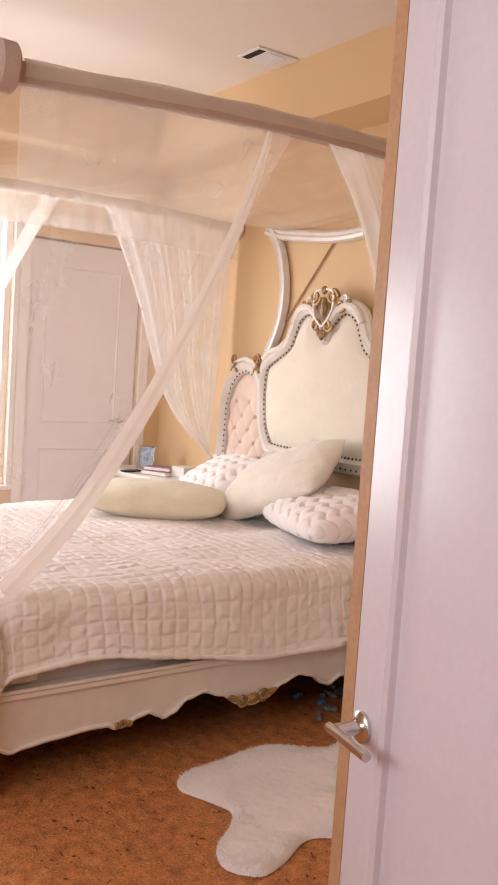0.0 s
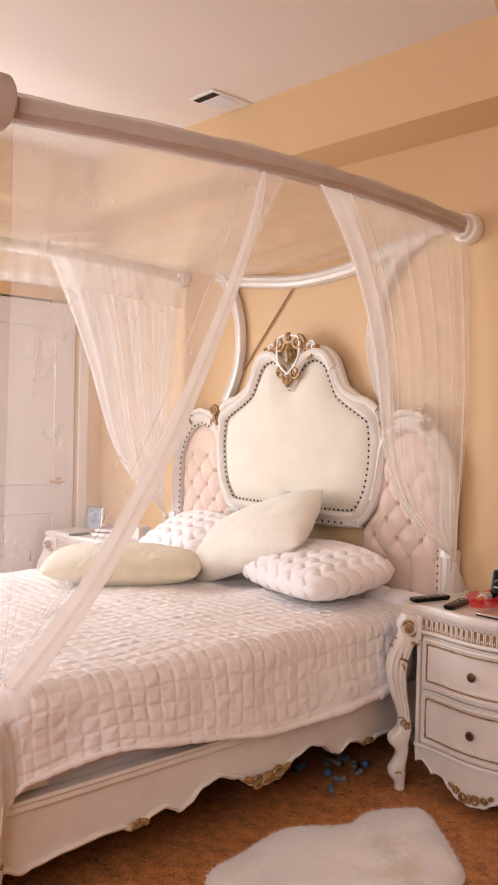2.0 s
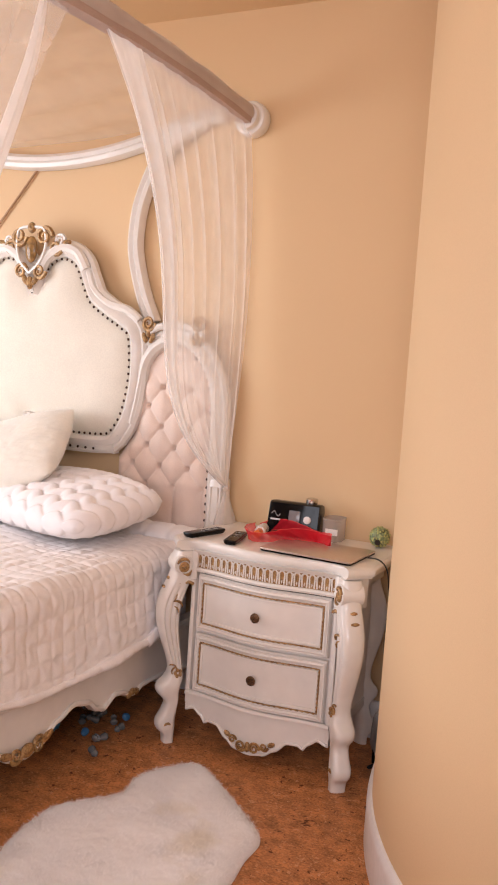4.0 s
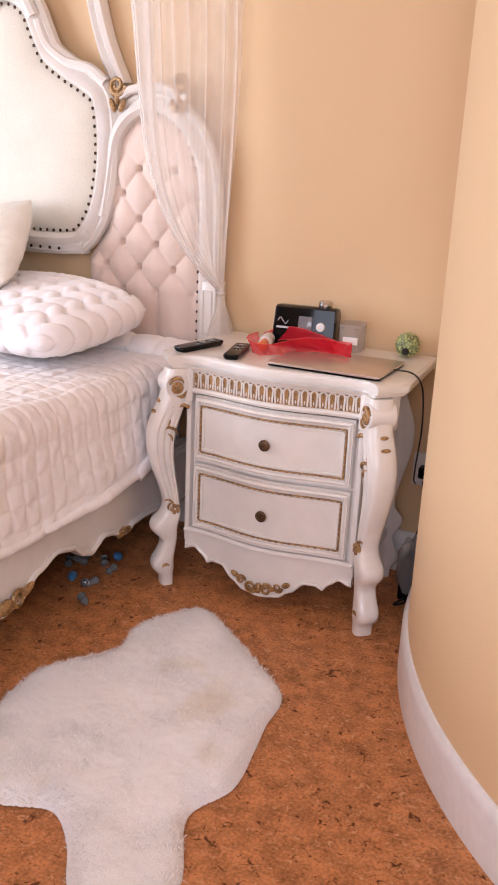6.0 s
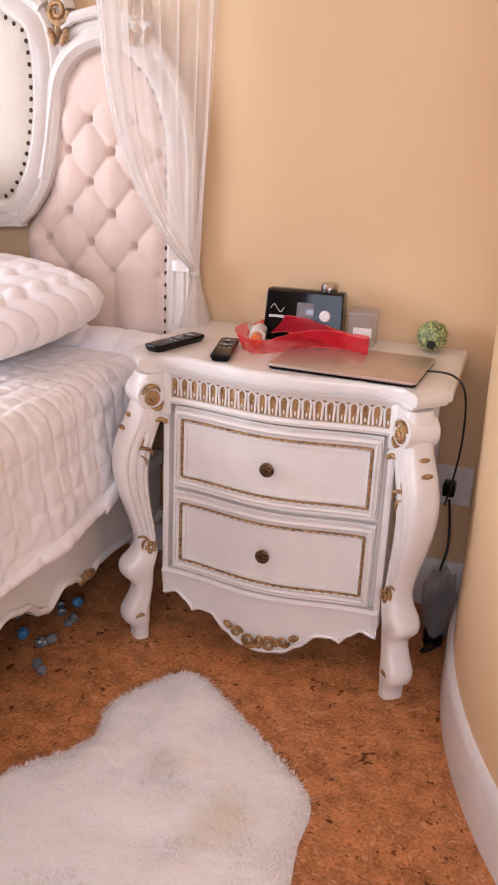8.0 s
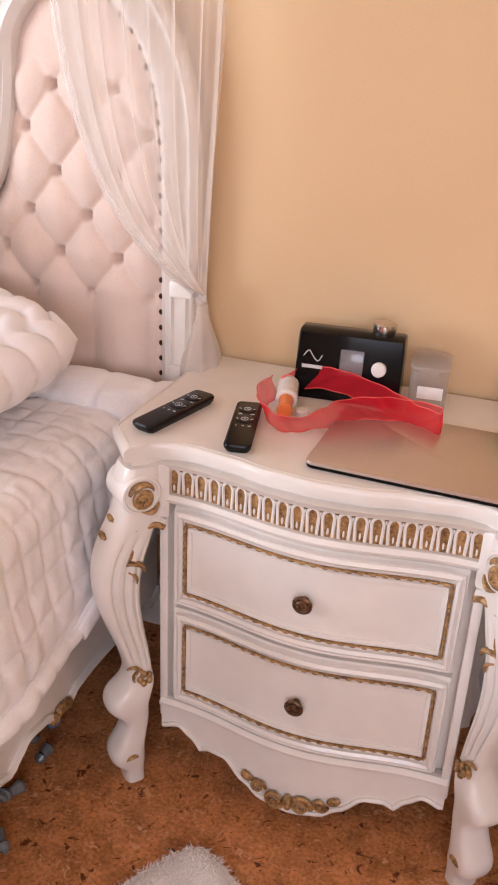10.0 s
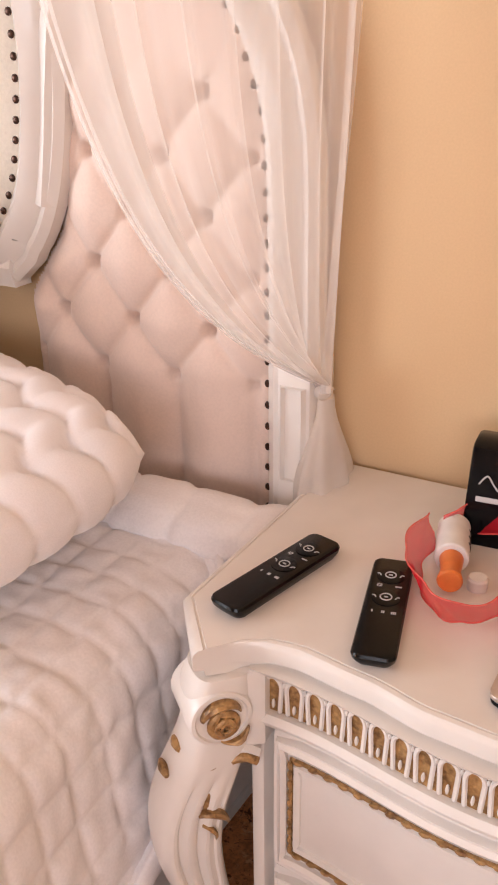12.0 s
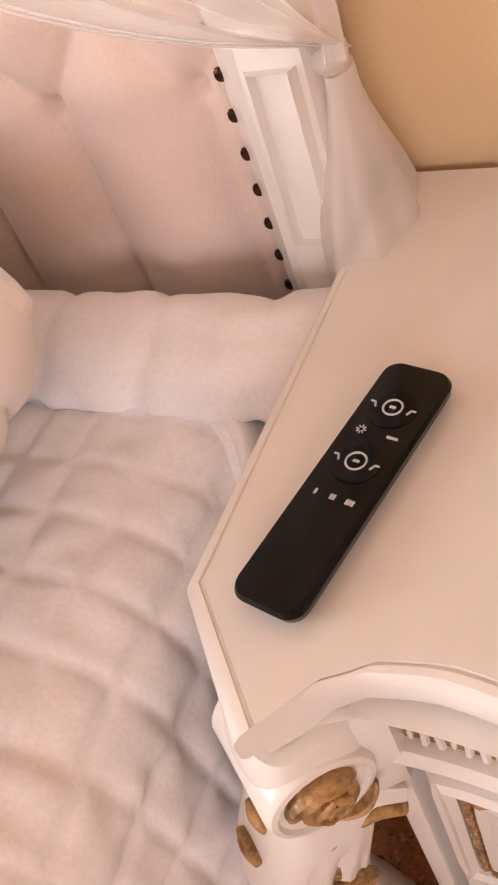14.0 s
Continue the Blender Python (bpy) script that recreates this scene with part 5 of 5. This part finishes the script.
part("hose_port", lathe([(0.022, 0), (0.024, 0.006), (0.024, 0.02), (0.018, 0.024), (0.012, 0.024)], 20, Matrix.Translation((0.06, 0.02, 0.136))), CHROME, dev, "silver hose connector")
tub = thing("water_tub", (0.115, -0.085, TT), 5, label="clear plastic water tub beside the black machine", category="water tub")
part("tub", slab(rounded(0.075, 0.11, 0.02), "z", 0.002, 0.085, 0.008), FILM, tub)
part("tub_lid", slab(rounded(0.078, 0.112, 0.02), "z", 0.0855, 0.094, 0.004), FILM, tub)
part("tub_label", boxed((-0.02, -0.0575, 0.03), (0.03, -0.0555, 0.055)), PAPER, tub, smooth=False)

bot = thing("pill_bottle", (-0.146, -0.215, TT + 0.0225), 0, label="white labelled tube with an orange cap on its side", category="bottle")
bm_m = pose(0, 0, 0, 90, 0, 14) @ Matrix.Scale(1.18, 4)
part("tube", lathe([(0.017, -0.038), (0.0185, -0.036), (0.0185, 0.030), (0.017, 0.032)], 24), PAPER, bot, m=bm_m)
part("cap", lathe([(0.012, 0.032), (0.013, 0.034), (0.0105, 0.058), (0.0135, 0.075), (0.012, 0.078)], 20), ORANGE, bot, "orange plastic cap", m=bm_m)
for k in range(3):
    part("print_bar", sweep([(0.0188 * math.cos(a), 0.0188 * math.sin(a), -0.020 + 0.014 * k) for a in [4.0 + 0.15 * i for i in range(9)]], circle(0.0007, 4), up=(0, 0, 1)), CABLE, bot, m=bm_m @ pose(0, 0, 0, 0, 0, 90))


cap = thing("bottle_cap", (-0.098, -0.268, TT), label="small white plastic cap beside the tube", category="cap")
part("shell", lathe([(0.0125, 0.0), (0.013, 0.002), (0.013, 0.014), (0.011, 0.017), (0.002, 0.0175)], 20), PAPER, cap)


def ribbon():
    path = spline([(-0.182, -0.19, 0.022), (-0.182, -0.27, 0.022), (-0.140, -0.345, 0.022), (-0.090, -0.362, 0.022), (-0.048, -0.315, 0.024), (-0.015, -0.275, 0.030), (0.04, -0.25, 0.036), (0.10, -0.225, 0.030), (0.155, -0.235, 0.032), (0.165, -0.262, 0.030), (0.115, -0.235, 0.028), (0.06, -0.205, 0.034), (-0.005, -0.185, 0.044), (-0.07, -0.170, 0.048), (-0.13, -0.160, 0.036), (-0.170, -0.185, 0.020)], 14)
    bm = bmesh.new()
    n = len(path)
    rows = []
    for i, p in enumerate(path):
        tg = (path[min(i + 1, n - 1)] - path[max(i - 1, 0)])
        sd = Vector((tg.y, -tg.x, 0)).normalized()
        lean = 0.10 + 0.40 * math.sin(i * 0.045 + 0.5) + 0.15 * math.sin(i * 0.17)
        ax = (Vector((0, 0, 1)) * math.cos(lean) + sd * math.sin(lean)).normalized()
        rows.append([bm.verts.new(p + ax * w + sd * (0.0025 * math.sin(i * 0.5 + 160 * w))) for w in (-0.022, -0.015, -0.007, 0, 0.007, 0.015, 0.022)])
    for a, b in zip(rows, rows[1:]):
        for j in range(6):
            bm.faces.new((a[j], b[j], b[j + 1], a[j + 1]))
    lo = min(v.co.z for v in bm.verts)
    bmesh.ops.translate(bm, vec=(0, 0, TT + 0.0005 - lo), verts=bm.verts)
    t = thing("ribbon", label="crumpled red organza ribbon on the nightstand", category="ribbon")
    edge = [[r[0].co.copy() for r in rows], [r[-1].co.copy() for r in rows]]
    part("band", bm, RIBBON, t)
    for e in edge:
        part("wired_edge", sweep(e, circle(0.0011, 5)), material("red_satin", (0.78, 0.10, 0.09), 0.2, vary=0.1, bump=0), t, "glossy red wired edge")
    return t


ribbon()

ball = thing("decorative_ball", (0.305, -0.075, TT + 0.041), label="round green mosaic ball with a dark mouth", category="ornament")
bm = bmesh.new()
bmesh.ops.create_icosphere(bm, subdivisions=3, radius=0.040)
part("shell", bm, MINT, ball)
bm = bmesh.new()
bmesh.ops.create_icosphere(bm, subdivisions=3, radius=0.0405)
vs = [v.co.copy() * 1.01 for v in bm.verts]
bm.free()
bm = bmesh.new()
for i, v in enumerate(vs):
    if i % 2:
        blob(bm, v, (0.0035, 0.0035, 0.0035), u=5, v=4)
part("mosaic_dots", bm, material("pale_green_dots", (0.52, 0.50, 0.18), 0.5, vary=0.2), ball, "raised pale green dots")
# near-black disc painted as the shade inside the ball's opening
part("mouth", lathe([(0.012, 0), (0.011, 0.004), (0.001, 0.004)], 14, pose(0.004, -0.038, -0.016, 100)), SHADE, ball)

cb = sweep(spline([(0.33, -0.33, TT + 0.008), (0.40, -0.36, TT + 0.012), (0.435, -0.365, TT - 0.03), (0.44, -0.34, 0.65), (0.425, -0.30, 0.52), (0.41, -0.24, 0.44), (0.40, -0.16, 0.40)], 8), circle(0.0028, 6))
tagged(part("charger_cable", cb, CABLE), "thin black charger cable hanging behind the nightstand", "cable")
plug = thing("wall_outlet", (0.40, -0.001, 0.40), label="white wall outlet with black chargers plugged in", category="outlet")
part("plate", boxed((-0.05, -0.008, -0.06), (0.06, 0, 0.06), 0.003, 1), TRIMW, plug)
part("charger", boxed((-0.02, -0.055, -0.02), (0.015, -0.008, 0.02), 0.006, 2), BLACK, plug, "black charger block")
cords = sweep(spline([(0.405, -0.07, 0.38), (0.42, -0.10, 0.25), (0.40, -0.16, 0.12), (0.43, -0.22, 0.03), (0.40, -0.30, 0.012), (0.44, -0.24, 0.012), (0.42, -0.12, 0.02)], 8), circle(0.004, 6))
tagged(part("power_cord", cords, CABLE), "tangled black power cord on the floor", "cable")
bag = thing("plastic_bag", (0.425, -0.20, 0.0), label="crumpled clear bag with black adapter behind the nightstand", category="bag")
bm = bmesh.new()
bmesh.ops.create_icosphere(bm, subdivisions=3, radius=1)
for v in bm.verts:
    v.co = Vector((v.co.x * 0.05, v.co.y * 0.07, 0.11 + v.co.z * 0.11)) * (1 + 0.18 * noise.noise(v.co * 3))
    v.co.z = max(0.001, v.co.z)
part("bag", bm, FILM, bag)
part("adapter", boxed((-0.03, -0.05, 0.004), (0.025, 0.05, 0.16), 0.01, 2), BLACK, bag, "black adapter")

# things on the far nightstand
ph = thing("photo_frame", (-3.12, -0.30, TT), 38, label="small silver photo frame standing on the far nightstand", category="photo frame")
tm = pose(0, 0, 0.0, -12)
part("border", sweep([(-0.06, 0, 0.012), (0.06, 0, 0.012), (0.06, 0, 0.172), (-0.06, 0, 0.172)], [(-0.012, -0.008), (-0.012, 0.006), (0, 0.010), (0.012, 0.004), (0.012, -0.008)], up=(0, -1, 0), closed=True), CHROME, ph, "silver border", m=tm)
part("picture", boxed((-0.055, -0.002, 0.018), (0.055, 0.004, 0.168)), material("blue_grey_print", (0.35, 0.42, 0.52), 0.3, vary=0.3, scale=18), ph, "blurred blue-grey print", m=tm, smooth=False)
part("strut", boxed((-0.012, 0.008, 0.0), (0.012, 0.075, 0.006)), BLACK, ph, smooth=False)
for nm, loc, rz, sz, mt, lb in (("book", (-2.86, -0.33, TT), 24, (0.21, 0.15, 0.030), PURPLE, "mauve hardback book lying on the far nightstand"), ("book", (-2.87, -0.32, TT + 0.0305), 34, (0.19, 0.13, 0.026), PURPLE, "mauve hardback book on top of another"), ("box", (-2.72, -0.22, TT), 15, (0.12, 0.12, 0.075), PAPER, "plain white paper box on the far nightstand")):
    b = thing(nm, loc, rz, label=lb, category=nm)
    part("cover", boxed((-sz[0] / 2, -sz[1] / 2, 0), (sz[0] / 2, sz[1] / 2, sz[2]), 0.003, 1), mt, b)
    if nm == "book":
        part("pages", boxed((-sz[0] / 2 + 0.004, -sz[1] / 2 - 0.001, 0.004), (sz[0] / 2 + 0.001, sz[1] / 2 - 0.004, sz[2] - 0.004)), PAPER, b, smooth=False)
ph2 = thing("phone", (-3.05, -0.45, TT), 20, label="black phone lying on the far nightstand", category="phone")
part("body", slab(rounded(0.075, 0.15, 0.01), "z", 0.0, 0.009, 0.002), GLOSSBLK, ph2)

# ---------------------------------------------------------------- floor things
def rug():
    ctrl = [(-0.17, -0.66), (-0.27, -0.83), (-0.255, -0.985), (-0.37, -1.15), (-0.385, -1.29), (-0.355, -1.45), (-0.33, -1.62), (-0.24, -1.69), (-0.10, -1.64), (-0.01, -1.615), (0.075, -1.68), (0.16, -1.79), (0.27, -1.83), (0.36, -1.76), (0.335, -1.64), (0.265, -1.49), (0.315, -1.36), (0.30, -1.20), (0.285, -1.10), (0.275, -0.97), (0.17, -0.865), (-0.02, -0.71), (-0.10, -0.655)]
    out = smooth2(ctrl, 6)
    step = 0.0065
    xs, ys = [p[0] for p in out], [p[1] for p in out]
    nx, ny = int((max(xs) - min(xs)) / step) + 2, int((max(ys) - min(ys)) / step) + 2
    verts, index, faces = [], {}, []
    for i in range(nx):
        for j in range(ny):
            q = (min(xs) + i * step, min(ys) + j * step)
            ins = inside(q, out)
            r = near(q, out)
            if ins or r < step * 0.9:
                h = 0.003 + 0.030 * (1 - math.exp(-(r if ins else 0) / 0.018)) + (0.0018 * noise.noise((q[0] * 34, q[1] * 34, 0)) + 0.0015 * noise.noise((q[0] * 90, q[1] * 90, 3)) + 0.006 * noise.noise((q[0] * 9, q[1] * 9, 7))) * min(1, r / 0.02)
                index[i, j] = len(verts)
                e = nearest(q, out) if r < step * 0.8 or not ins else q
                verts.append((e[0], e[1], max(0.002, h)))
    for i in range(nx - 1):
        for j in range(ny - 1):
            c = [(i, j), (i + 1, j), (i + 1, j + 1), (i, j + 1)]
            if all(k in index for k in c):
                faces.append([index[k] for k in c])
    t = thing("sheepskin_rug", (0, 0, 0), label="white sheepskin rug with cream patches on the cork floor", category="rug")
    part("hide", (verts, faces), FUR, t)
    # tufts of wool
    rnd = random.Random(7)
    tv, tf = [], []
    want = 26000
    while want:
        q = (rnd.uniform(min(xs), max(xs)), rnd.uniform(min(ys), max(ys)))
        if not inside(q, out):
            continue
        want -= 1
        edge = near(q, out)
        a, ln = rnd.uniform(0, 6.283), rnd.uniform(0.007, 0.017)
        z = 0.012 + 0.02 * (1 - math.exp(-edge / 0.018))
        dx, dy = math.cos(a), math.sin(a)
        w = 0.0011
        k = len(tv)
        tv += [(q[0] - dy * w, q[1] + dx * w, z), (q[0] + dy * w, q[1] - dx * w, z), (q[0] + dx * ln, q[1] + dy * ln, max(0.002, z + rnd.uniform(-0.006, 0.008)))]
        tf.append((k, k + 1, k + 2))
    tagged(part("wool", (tv, tf), FUR, t), kind="stuff")
    return t


rug()

rnd = random.Random(3)
pile = thing("plastic_toys", (-0.66, -0.60, 0), label="small heap of clear and blue plastic pieces under the bed", category="clutter")
for i in range(14):
    bm = bmesh.new()
    L = rnd.uniform(0.025, 0.06)
    lathe([(0.012, 0), (0.016, 0.006), (0.010, L * 0.6), (0.014, L * 0.75), (0.006, L)], 10, pose(rnd.uniform(-0.12, 0.13), rnd.uniform(-0.20, 0.20), 0.016, rnd.uniform(60, 100), rnd.uniform(-20, 20), rnd.uniform(0, 360)), bm)
    part("piece", bm, BLUE if i % 6 == 0 else material("clear_grey_plastic", (0.16, 0.17, 0.18), 0.15, vary=0.1) if i == 1 else bpy.data.materials.get("clear_grey_plastic", BLUE), pile)
